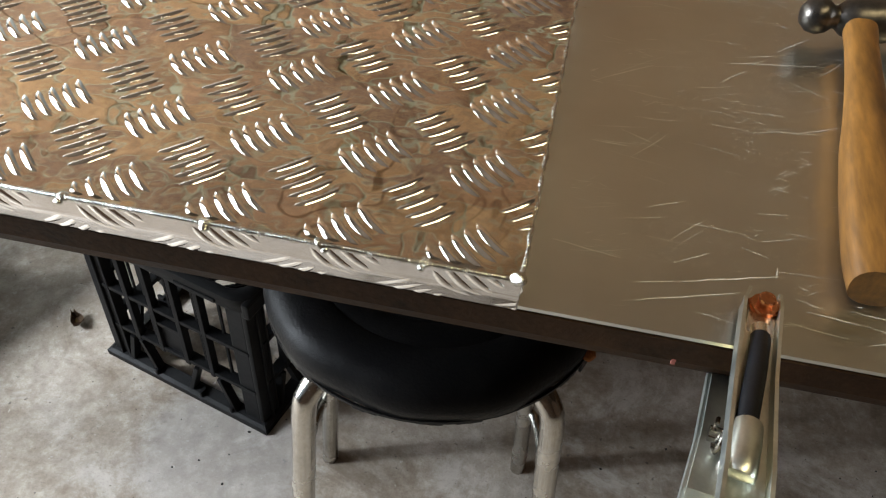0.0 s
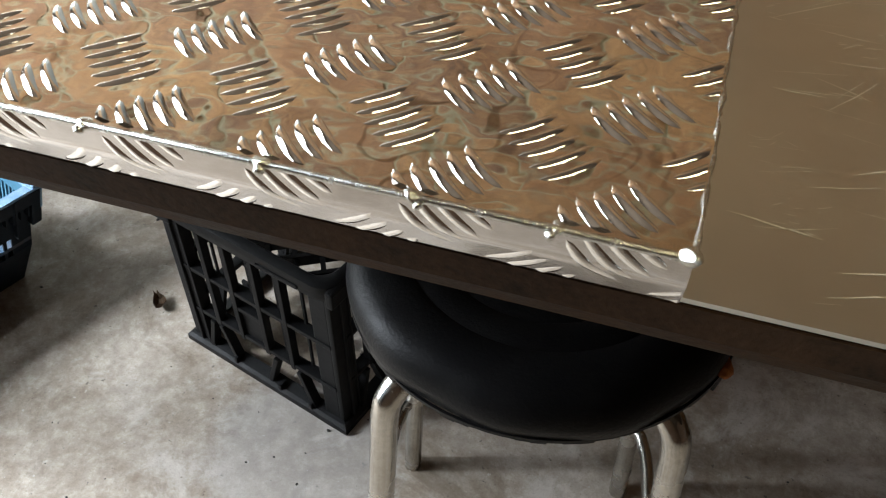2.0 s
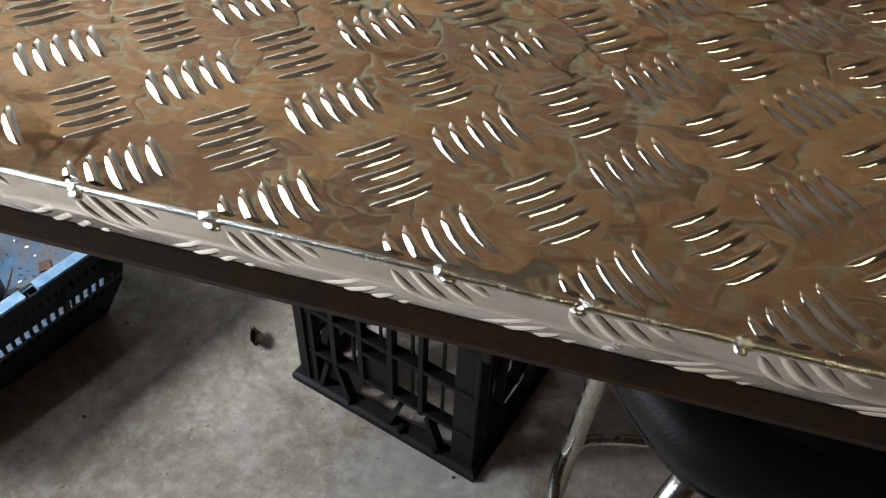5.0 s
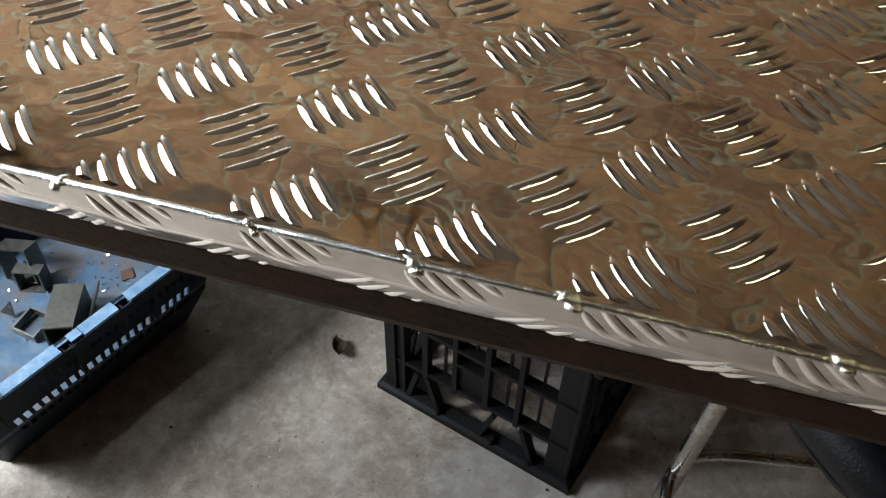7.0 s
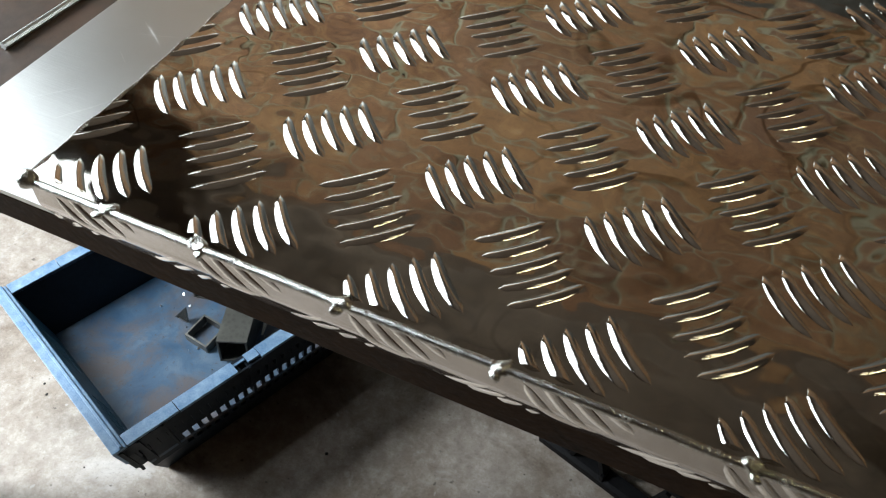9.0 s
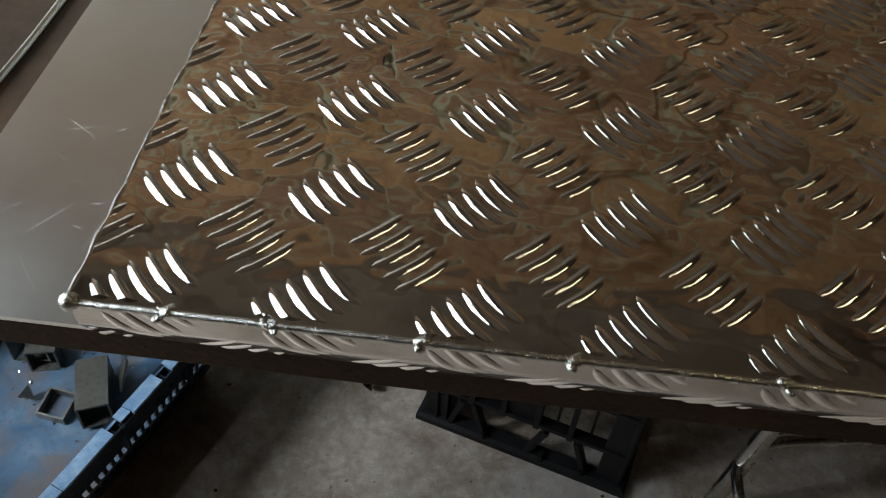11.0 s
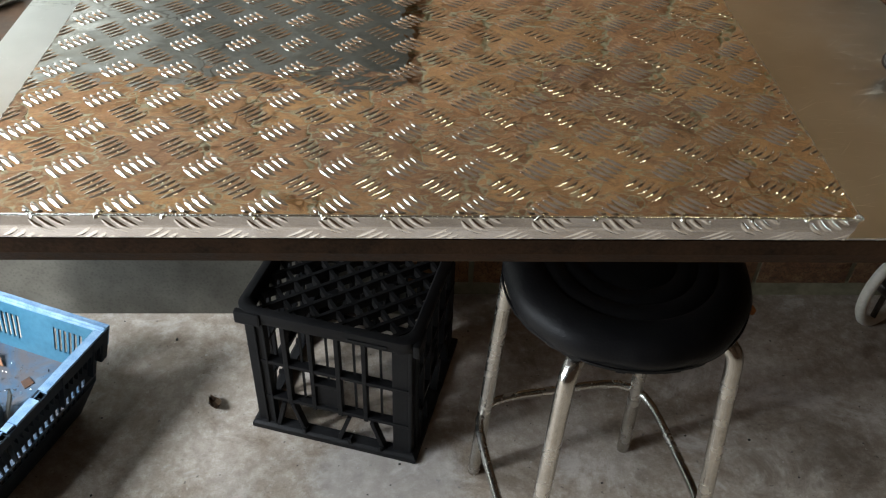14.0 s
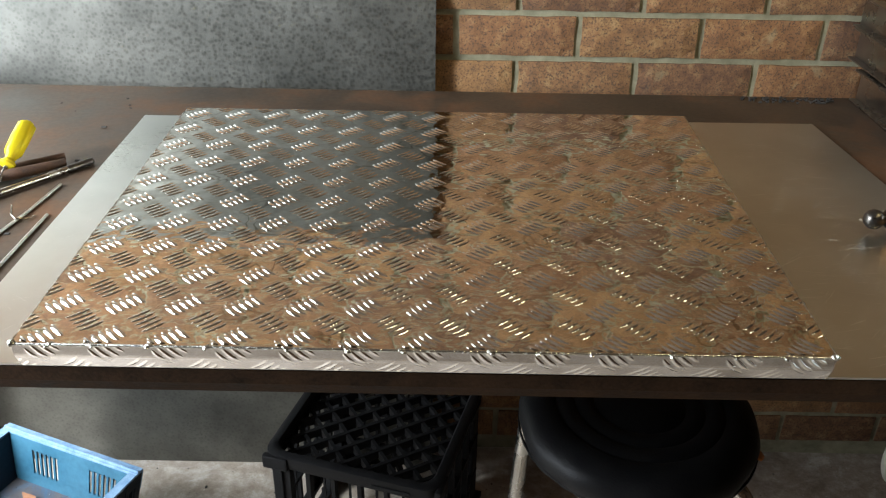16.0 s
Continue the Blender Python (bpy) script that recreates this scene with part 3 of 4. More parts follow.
# corner bead and tack welds
rng = random.Random(9)
bm = nb()
tube(bm, [(x, -0.0002 + rng.uniform(-0.0001, 0.0001), TOP - 0.0012 + rng.uniform(-0.0001, 0.0001)) for x in np.linspace(0.002, W - 0.002, 120)], lambda s: 0.0016, 10)
part("edge_bead", bm, WELD, tray, "rounded bright edge bead", True)
TACKS = [0.0015, 0.038, 0.077, 0.134, 0.190, 0.266, 0.326, 0.379, 0.465, 0.514, 0.565, 0.641, 0.701, 0.753, 0.7985]
for n, x in enumerate(TACKS):
    bm = nb()
    big = n in (0, 14)
    if big:
        bmesh.ops.create_icosphere(bm, subdivisions=3, radius=1, matrix=Matrix.Translation((x, 0.0, TOP - 0.0004)) @ Matrix.Diagonal((0.0042, 0.0038, 0.0032, 1)))
    else:
        wx = rng.uniform(0.0045, 0.0068)
        bmesh.ops.create_icosphere(bm, subdivisions=3, radius=1, matrix=Matrix.Translation((x, 0.0006, TOP - 0.0012)) @ Matrix.Diagonal((wx * 0.8, 0.0030, 0.0021, 1)))
        bmesh.ops.create_icosphere(bm, subdivisions=2, radius=1, matrix=Matrix.Translation((x + rng.uniform(-0.003, 0.003), -0.0026, TOP - 0.0022)) @ Matrix.Diagonal((wx * 0.42, 0.0018, 0.0020, 1)))
    for v in bm.verts:
        v.co += 0.0013 * noise.noise_vector(v.co * 210)
    part("tack_weld", bm, WELD, tray, "blobby bright tack weld", True)
for x, seedn in ((0.0, 1), (W, 2)):
    bm = nb()
    tube(bm, [(x + rng.uniform(-0.0005, 0.0005), y, TOP - 0.001 + rng.uniform(-0.0004, 0.0004)) for y in np.linspace(0.004, D - 0.002, 100)], lambda s: 0.0013 + 0.0004 * math.sin(s * 190), 7)
    part("side_bead", bm, WELD, tray, "", True)

# ---- galvanised sheet standing behind the bench ----
bm = nb()
box(bm, -1.25, 0.395, 0, 0.0015, 0, 1.36, m=Matrix.Translation((0, 0.868, 0.002)) @ Matrix.Rotation(-math.atan2(0.052, 1.36), 4, "X"))
solid("galvanised_sheet", bm, GALV, "tall mottled galvanised steel sheet standing against the wall", "metal sheet")

# ---- crate ----
def build_crate():
    S, Hc = 0.318, 0.338
    root = thing("milk_crate", pose(0.252, 0.507, 0, 0, 0, -16.3) @ Matrix.Translation((0, 0.159, 0)), "dusty black plastic milk crate standing upside down on the concrete", "crate")
    h = S / 2
    bm = nb()
    o = h + 0.012
    outer = [(sx * (o - r + r * math.cos(a)), sy * (o - r + r * math.sin(a))) for r in (0.03,) for sx, sy, rev in ((1, 1, 0), (-1, 1, 1), (-1, -1, 0), (1, -1, 1))
             for a in (np.linspace(0, math.pi / 2, 6)[::-1] if rev else np.linspace(0, math.pi / 2, 6))]
    sect = [(0.0, -0.030), (0.003, -0.012), (0.002, -0.003), (-0.004, 0.0), (-0.014, -0.001), (-0.018, -0.006), (-0.019, -0.034), (-0.005, -0.036)]
    loops = []
    for x, y in outer:
        k = max(abs(x), abs(y))
        loops.append([bm.verts.new((x * (1 + d / k), y * (1 + d / k), Hc + z)) for d, z in sect])
    for q in range(len(loops)):
        a, b = loops[q], loops[(q + 1) % len(loops)]
        for k in range(len(sect)):
            bm.faces.new((a[k], a[(k + 1) % len(sect)], b[(k + 1) % len(sect)], b[k]))
    part("rim", bm, BLACKP, root, "thick rounded top rim", True)
    # grip lugs standing out of the rim
    for turn in range(4):
        rot = Matrix.Rotation(turn * math.pi / 2, 4, "Z")
        bm = nb()
        box(bm, -o - 0.001, -o + 0.05, -o - 0.007, -o + 0.006, Hc - 0.034, Hc - 0.004, 0.004, m=rot)
        part("corner_lug", bm, BLACKP, root)
        bm = nb()
        box(bm, 0.045, 0.12, -o - 0.005, -o + 0.002, Hc - 0.024, Hc - 0.016, 0.002, m=rot)
        part("rim_ridge", bm, BLACKP, root)
    b = h + 0.010
    for turn in range(4):
        rot = Matrix.Rotation(turn * math.pi / 2, 4, "Z")
        bm = nb()
        sec = [(-b - 0.004, 0.0), (-b - 0.004, 0.012), (-b + 0.002, 0.016), (-b + 0.020, 0.020), (-b + 0.020, 0.015), (-b + 0.004, 0.010), (-b + 0.004, 0.0)]
        rows = [[bm.verts.new(rot @ Vector((sg * (abs(y) if sg < 0 else abs(y) - 0.0004), y, z))) for y, z in sec] for sg in (-1, 1)]
        for k in range(7):
            bm.faces.new((rows[0][k], rows[0][(k + 1) % 7], rows[1][(k + 1) % 7], rows[1][k]))
        bm.faces.new(rows[0][::-1])
        bm.faces.new(rows[1])
        part("flange", bm, BLACKP, root, "sloping lower ledge")
    # the lattice bottom lies uppermost, a little below the rim
    for k in range(-5, 6):
        c = k * 0.052
        for sg in (1, -1):
            p0 = Vector((-h, -h + c, Hc - 0.024)) if c > 0 else Vector((-h - c, -h, Hc - 0.024))
            p1 = Vector((h - c, h, Hc - 0.024)) if c > 0 else Vector((h, h + c, Hc - 0.024))
            d = p1 - p0
            if d.length < 0.03:
                continue
            if sg < 0:
                p0.x, p1.x = -p0.x, -p1.x
                d = p1 - p0
            bm = nb()
            mm = Matrix.Translation((p0 + p1) / 2) @ Matrix.Rotation(math.atan2(d.y, d.x), 4, "Z")
            box(bm, -d.length / 2, d.length / 2, -0.0036, 0.0036, -0.016 + 0.001 * sg, 0.002 + 0.001 * sg, m=mm)
            part("lattice_bar", bm, BLACKP, root)
    for turn in range(4):
        rot = Matrix.Rotation(turn * math.pi / 2, 4, "Z")
        bm = nb()
        box(bm, -h - 0.003, -h + 0.036, -h - 0.003, -h + 0.006, 0.008, Hc - 0.02, 0.003, m=rot)
        box(bm, -h - 0.0025, -h + 0.006, -h + 0.004, -h + 0.036, 0.008, Hc - 0.021, 0.003, m=rot)
        box(bm, -h + 0.016, -h + 0.020, -h - 0.008, -h - 0.002, 0.012, Hc - 0.03, 0.001, m=rot)
        box(bm, -h + 0.032, -h + 0.036, -h - 0.006, -h + 0.012, 0.012, Hc - 0.03, 0.001, m=rot)
        part("corner_post", bm, BLACKP, root)
        for x, w in ((-0.086, 0.0048), (-0.035, 0.0042), (0.018, 0.0046), (0.070, 0.0042)):
            bm = nb()
            box(bm, x - w, x + w, -h - 0.006, -h + 0.008, 0.088, Hc - 0.03, 0.001, m=rot)
            part("upright", bm, BLACKP, root)
        for x in (-0.060, -0.008, 0.046, 0.098):
            bm = nb()
            box(bm, x - 0.002, x + 0.002, -h + 0.009, -h + 0.013, 0.088, Hc - 0.03, m=rot)
            part("thin_upright", bm, BLACKP, root)
        for z, x0, x1 in ((0.096, -h + 0.02, h - 0.004), (0.198, -h + 0.02, h - 0.004), (0.163, -0.035, 0.018)):
            bm = nb()
            box(bm, x0, x1, -h - 0.005, -h + 0.014, z - 0.0042, z + 0.0042, 0.001, m=rot)
            part("crossbar", bm, BLACKP, root)
        bm = nb()
        box(bm, -0.033, 0.016, -h + 0.0005, -h + 0.003, 0.10, 0.16, m=rot)
        part("blank_panel", bm, BLACKP, root)
        for xa, xb in ((-0.118, -0.100), (-0.060, -0.082), (0.012, 0.036), (0.105, 0.082)):
            d = Vector((xb - xa, 0, 0.086 - 0.012))
            bm = nb()
            mm = rot @ Matrix.Translation(((xa + xb) / 2, -h + 0.0005, 0.052)) @ Matrix.Rotation(-math.atan2(d.z, d.x), 4, "Y")
            box(bm, -d.length / 2, d.length / 2, -0.009, 0.007, -0.0042, 0.0042, 0.001, m=mm)
            part("strut", bm, BLACKP, root)
        for x in (-0.060, 0.036, 0.100):
            bm = nb()
            box(bm, x - 0.003, x + 0.003, -b - 0.003, -b + 0.012, 0.001, 0.026, 0.001, m=rot)
            part("gusset", bm, BLACKP, root)
    return root


build_crate()

# ---- stool ----
stool = thing("stool", pose(0.707, 0.314, 0), "round black vinyl workshop stool on four chromed legs", "stool")
bm = nb()
rng = random.Random(3)
seat_r = 0.1735
prof = [(0.150, 0.606), (seat_r - 0.006, 0.608), (seat_r, 0.616), (seat_r + 0.001, 0.630), (seat_r - 0.006, 0.645), (seat_r - 0.020, 0.655),
        (0.128, 0.659), (0.122, 0.6565), (0.116, 0.659), (0.100, 0.6595), (0.094, 0.657), (0.088, 0.6595), (0.072, 0.660), (0.066, 0.6575), (0.060, 0.660), (0.02, 0.660), (0.002, 0.660)]
lathe(bm, prof, 72, wobble=lambda a, i: 0.0015 * math.sin(5 * a + 1) + 0.001 * math.sin(11 * a) if i < 5 else 0)
part("seat", bm, VINYL, stool, "worn black vinyl seat with stitched rings", True)
bm = nb()
for k in range(90):
    a0 = 2 * math.pi * k / 90
    z0, drop = 0.616, 0.003 + 0.006 * abs(noise.noise(Vector((k * 0.35, 2.1, 0))))
    if 0.05 < (a0 - 5.75) % (2 * math.pi) < 0.5:
        drop += 0.014
    ring = []
    for a, z in ((a0, z0), (a0 + 0.0698, z0), (a0 + 0.0698, z0 - drop), (a0, z0 - drop)):
        for r in (seat_r - 0.0015, seat_r + 0.0012):
            ring.append(bm.verts.new((r * math.cos(a), r * math.sin(a), z)))
    o = [ring[1], ring[3], ring[5], ring[7]]
    n = [ring[0], ring[2], ring[4], ring[6]]
    bm.faces.new(o)
    bm.faces.new(n[::-1])
    for q in range(4):
        bm.faces.new((o[q], n[q], n[(q + 1) % 4], o[(q + 1) % 4]))
part("torn_trim", bm, VINYL, stool, "ragged torn vinyl hem")
bm = nb()
bmesh.ops.create_icosphere(bm, subdivisions=2, radius=1, matrix=Matrix.Translation((0.163, -0.060, 0.617)) @ Matrix.Diagonal((0.008, 0.011, 0.006, 1)))
for v in bm.verts:
    v.co += 0.003 * noise.noise_vector(v.co * 120)
part("torn_foam", bm, FOAM, stool, "orange foam showing through the tear")
FEET = [(-0.177, 0.116), (0.129, 0.168), (0.181, -0.138), (-0.125, -0.190)]
for fx, fy in FEET:
    u = Vector((fx, fy, 0)).normalized()
    bm = nb()
    foot = Vector((fx, fy, 0.0))
    bend = u * 0.178 + Vector((0, 0, 0.560))
    pts = [u * 0.06 + Vector((0, 0, 0.592)), u * 0.120 + Vector((0, 0, 0.594)), u * 0.152 + Vector((0, 0, 0.592)), u * 0.170 + Vector((0, 0, 0.580)), bend, bend.lerp(foot, 0.12), bend.lerp(foot, 0.5), foot]
    tube(bm, smooth_path(pts, 8), 0.0125, 14)
    part("leg", bm, CHROME, stool, "worn chrome tube leg", True)
bm = nb()
ring = []
for k in range(48):
    a = 2 * math.pi * k / 48
    c, s = math.cos(a), math.sin(a)
    e = (abs(c) ** 5 + abs(s) ** 5) ** -0.2
    p = Matrix.Rotation(math.atan2(0.052, 0.306), 3, "Z") @ Vector((c * e * 0.167, s * e * 0.167, 0.185))
    ring.append(p)
tube(bm, ring, 0.008, 10, True)
part("foot_ring", bm, CHROME, stool, "dull bent rod footrest", True)
bm = nb()
lathe(bm, [(0.10, 0.596), (0.14, 0.598), (0.15, 0.607), (0.02, 0.607)], 40)
part("seat_pan", bm, DARKST, stool, "", True)

# ---- blue bin ----
BL, BW, BH = 0.352, 0.482, 0.226


def build_bin():
    ex = Vector((-0.434, 0.172, 0)).normalized()
    ey = Vector((0.172, 0.434, 0)).normalized()
    m = Matrix(((ex.x, ey.x, 0, -0.355), (ex.y, ey.y, 0, 0.161), (0, 0, 1, 0), (0, 0, 0, 1)))
    root = thing("blue_bin", m, "scratched blue plastic stacking bin holding metal offcuts", "bin")
    # local x runs along the long side, y along the short side with the broken rim
    IN = 0.016
    bm = nb()
    box(bm, IN, BL - IN, IN, BW - IN, 0.112, 0.119)
    part("bin_floor", bm, BLUEF, root, "dirty blue floor")
    for s in (0, 1):
        bm = nb()
        y0 = IN if s == 0 else BW - IN - 0.004
        yo = 0 if s == 0 else BW - 0.02
        box(bm, IN, BL - IN, y0, y0 + 0.004, 0.0, 0.145)
        edges = [IN] + [e for g in (0.050, 0.205) for k in range(6) for e in (g + k * 0.0125, g + k * 0.0125 + 0.0072)] + [BL - IN]
        for xa, xb in zip(edges[::2], edges[1::2]):
            box(bm, xa, xb, y0, y0 + 0.004, 0.144, 0.20)
        box(bm, IN, BL - IN, y0, y0 + 0.004, 0.199, BH - 0.005)
        part("long_side", bm, TEAL, root, "slotted blue side wall")
        bm = nb()
        a, b = (0, IN + 0.004) if s == 0 else (BW - IN - 0.004, BW)
        box(bm, 0, BL, a, b, BH - 0.006, BH, 0.0015)
        box(bm, 0, BL, a if s == 0 else b - 0.004, a + 0.004 if s == 0 else b, BH - 0.045, BH - 0.005)
        box(bm, 0.002, BL - 0.002, (a + 0.012) if s == 0 else (b - 0.016), (a + 0.016) if s == 0 else (b - 0.012), BH - 0.002, BH + 0.004, 0.001)
        part("rim", bm, WORNB, root, "scuffed pale blue rim with a raised bead")
    # short sides: slotted wall and broad rim; the near one is chipped
    for s in (0, 1):
        x0 = IN if s == 0 else BL - IN - 0.004
        bm = nb()
        box(bm, x0, x0 + 0.004, IN, BW - IN, 0.0, 0.10)
        n = 21 if s == 0 else 0
        box(bm, x0, x0 + 0.004, IN, 0.072, 0.0995, 0.137)
        for k in range(n):
            y = 0.072 + k * 0.0168
            box(bm, x0, x0 + 0.004, y, y + 0.0072, 0.0995, 0.137)
        box(bm, x0, x0 + 0.004, 0.072 + n * 0.0168, BW - IN, 0.0995, 0.137)
        box(bm, x0, x0 + 0.004, IN, BW - IN, 0.1365, BH - 0.002)
        part("short_side", bm, SHADEDB, root, "slotted blue end wall with its shade in the colour")
        bm = nb()
        a, b = (0.0, IN + 0.004) if s == 0 else (BL - IN - 0.004, BL)
        for y, ye, cut in ((IN + 0.005, 0.095, 0.001), (0.096, 0.185, 0), (0.186, 0.203, 0.012), (0.204, 0.222, 0.005), (0.223, 0.280, 0), (0.281, 0.300, 0.014), (0.301, BW - IN - 0.005, 0.001)):
            box(bm, a + (cut if s == 0 else 0), b, y, ye, BH - 0.006, BH - 0.0002 - cut * 0.2)
        part("rim_top", bm, WORNB, root, "scuffed pale blue chipped rim")
        bm = nb()
        xo = 0.0 if s == 0 else BL - 0.003
        for k in range(34):
            y = 0.006 + k * (BW - 0.02) / 33
            box(bm, xo if s == 0 else xo - 0.011, xo + 0.014 if s == 0 else xo + 0.003, y, y + 0.003, BH - 0.050, BH - 0.007)
        box(bm, xo, xo + 0.003, 0.004, BW - 0.004, BH - 0.030, BH - 0.0065)
        for y in (0.006, 0.030, 0.066, 0.20, 0.34, 0.43):
            box(bm, xo - 0.002 if s == 0 else xo - 0.010, xo + 0.012 if s == 0 else xo + 0.005, y, y + 0.004, BH - 0.085, BH - 0.007)
        for y in (0.001, BW - 0.021):
            box(bm, xo if s == 0 else xo - 0.017, xo + 0.020 if s == 0 else xo + 0.003, y, y + 0.020, BH - 0.075, BH - 0.007, 0.003)
        part("end_rim", bm, SHADEDB, root, "ribbed blue rim skirt with its shade in the colour")
    # the walls taper towards the base
    for ob in root.children:
        for v in ob.data.vertices:
            f = 0.23 * (1 - v.co.z / BH)
            v.co.x += math.copysign(0.042 * max(0.0, 1 - v.co.z / 0.10), BL / 2 - v.co.x)
            v.co.x += (BL / 2 - v.co.x) * f * 0.8
            v.co.y += (BW / 2 - v.co.y) * f
    return root, m


BIN, BINM = build_bin()


def offcut(name, pts, t, mat, m, label, cat="metal offcut"):
    bm = nb()
    prism(bm, pts, 0, t)
    return solid(name, bm, mat, label, cat, "offcuts in the bin", m=m)


def bin_at(x, y, z, *r):
    return BINM @ pose(x, y, z, *r)


def square_tube(name, m, size, length, wall, label):
    bm = nb()
    o, i = size / 2, size / 2 - wall
    for x0, x1, y0, y1 in ((-o, o, -o, -i), (-o, o, i, o), (-o, -i, -i, i), (i, o, -i, i)):
        box(bm, x0, x1, y0, y1, 0, length)
    return solid(name, bm, GALV, label, "metal offcut", "offcuts in the bin", m=m)


square_tube("tube_offcut", bin_at(0.148, 0.283, 0.144, 86, 0, -44), 0.045, 0.090, 0.003, "grey square steel tube offcut lying against the bin side")
square_tube("tube_offcut", bin_at(0.268, 0.285, 0.146, 78, 12, -22), 0.062, 0.030, 0.003, "wide thin slice of square steel tube on the bin floor")
square_tube("tube_offcut", bin_at(0.235, 0.272, 0.139, 86, 0, -34), 0.044, 0.022, 0.003, "thin slice of square steel tube on the bin floor")
square_tube("tube_offcut", bin_at(0.158, 0.214, 0.1205, 4, 0, -14), 0.044, 0.016, 0.003, "thin slice of square steel tube lying flat")
offcut("plate_offcut", [(0, 0), (0.030, 0.004), (0.048, 0.036), (0.018, 0.042)], 0.003, GALV, bin_at(0.082, 0.268, 0.150, 62, 10, 40), "bent galvanised offcut leaning on the bin side")
offcut("plate_offcut", [(0, 0), (0.026, 0), (0.011, 0.022)], 0.002, ALU, bin_at(0.192, 0.205, 0.130, 55, 0, -20), "small pale triangular metal offcut")
offcut("plate_offcut", [(0, 0), (0.022, 0.0), (0.024, 0.018), (0.003, 0.020)], 0.002, RUST, bin_at(0.13, 0.355, 0.1196, 0, 0, 30), "small rusty square offcut on the bin floor")
offcut("leaf_scrap", [(0, 0), (0.03, 0.014), (0.062, 0.004), (0.03, -0.012)], 0.002, BARK, bin_at(0.205, 0.385, 0.1235, 10, -6, 12), "orange-brown dry leaf on the bin floor", "leaf")
rng = random.Random(12)
bm = nb()
for _ in range(150):
    x, y = rng.gauss(0.16, 0.07), rng.gauss(0.31, 0.07)
    if not (0.05 < x < 0.30 and 0.05 < y < 0.43):
        continue
    s = rng.uniform(0.0008, 0.003)
    mm = Matrix.Translation((x, y, 0.1192 + s * 0.5)) @ Euler((rng.uniform(0, 3), rng.uniform(0, 3), rng.uniform(0, 3))).to_matrix().to_4x4()
    box(bm, -s, s, -s * 0.5, s * 0.5, -s * 0.25, s * 0.25, m=mm)
solid("metal_swarf", bm, SWARF, "bright metal chips scattered on the bin floor", "swarf", kind="stuff", m=BINM)

# ---- leaf and grit on the floor ----
bm = nb()
prev = None
for i in range(9):
    s = i / 8
    w = 0.011 * math.sin(math.pi * min(max(s, 0.06), 0.97)) + 0.001
    p = Vector((0.036 * (s - 0.5), 0.006 * math.sin(3 * s), 0.003 + 0.012 * (s - 0.5) ** 2 * 4))
    row = [bm.verts.new(p + Vector((0.2 * w * math.sin(i * 2.1), w * q, 0.010 * q * q + 0.001 * math.sin(i * 3)))) for q in (-1, -0.4, 0.3, 1)]
    if prev:
        for q in range(3):
            bm.faces.new((prev[q], prev[q + 1], row[q + 1], row[q]))
    prev = row
bmesh.ops.solidify(bm, geom=bm.faces[:], thickness=0.0006)
solid("dry_leaf", bm, LEAFM, "curled dark brown dry leaf on the concrete", "leaf", m=pose(-0.006, 0.588, 0.001, 0, 0, -60))
rng = random.Random(21)
bm = nb()
for _ in range(420):
    x, y = rng.uniform(-1.0, 1.9), rng.uniform(-0.3, 0.85)
    s = rng.choice((0.0009, 0.0012, 0.0018, 0.003)) * rng.uniform(0.6, 1.2)
    bmesh.ops.create_icosphere(bm, subdivisions=1, radius=s, matrix=Matrix.Translation((x, y, s * 0.4)) @ Matrix.Diagonal((1, rng.uniform(0.5, 1.4), 0.6, 1)))
solid("floor_grit", bm, DIRT, "dark grit scattered over the concrete", "grit", kind="stuff")

# ---- hammer ----
hammer = thing("ball_pein_hammer", pose(0.972, 0.055, BENCH + 0.003), "old ball pein hammer with worn wooden handle on the sheet", "hammer")
dirh = Vector((0.022, 0.266, 0))
bm = nb()
N = 26
rings = []
for i in range(N + 1):
    s = i / N
    c = dirh * s + Vector((0.008, 0, 0.0155 + 0.004 * s))
    wx = 0.0165 - 0.0065 * max(0, (s - 0.45) / 0.55) ** 0.8 + 0.0012 * math.sin(s * 7)
    if s < 0.06:
        wx *= 0.90 + 1.6 * s
    if s > 0.9:
        wx = 0.0115
    wz = wx * 0.84
    rings.append([bm.verts.new(c + Vector((wx * math.copysign(abs(math.cos(a)) ** 0.8, math.cos(a)), 0, wz * math.copysign(abs(math.sin(a)) ** 0.8, math.sin(a))))) for a in np.linspace(0, 2 * math.pi, 20, endpoint=False)])
for a, b in zip(rings, rings[1:]):
    for k in range(20):
        bm.faces.new((a[k], a[(k + 1) % 20], b[(k + 1) % 20], b[k]))
bm.faces.new(rings[0][::-1])
bm.faces.new(rings[-1])
part("handle", bm, HANDLE, hammer, "stained honey-brown wooden handle", True)
bm = nb()
hm = Matrix.Translation(dirh + Vector((-0.034, -0.004, 0.021))) @ Matrix.Rotation(radians(6), 4, "Z") @ Matrix.Rotation(radians(90), 4, "Y")
prof = [(0.001, -0.001), (0.007, 0.0005), (0.0115, 0.005), (0.0132, 0.012), (0.0118, 0.018), (0.0085, 0.022), (0.0082, 0.025), (0.0125, 0.030), (0.0150, 0.038), (0.0155, 0.060), (0.0130, 0.066), (0.0125, 0.072), (0.0155, 0.077), (0.0160, 0.098), (0.0145, 0.101)]
lathe(bm, prof, 28, m=hm)
part("head", bm, DARKST, hammer, "forged dark steel ball pein head", True)

# ---- welding earth clamp on the bench edge ----
clamp = thing("earth_clamp", pose(0.921, 0.030, BENCH + 0.003, 0, 0, -9), "zinc-plated welding earth clamp gripping the bench edge", "clamp")
bm = nb()
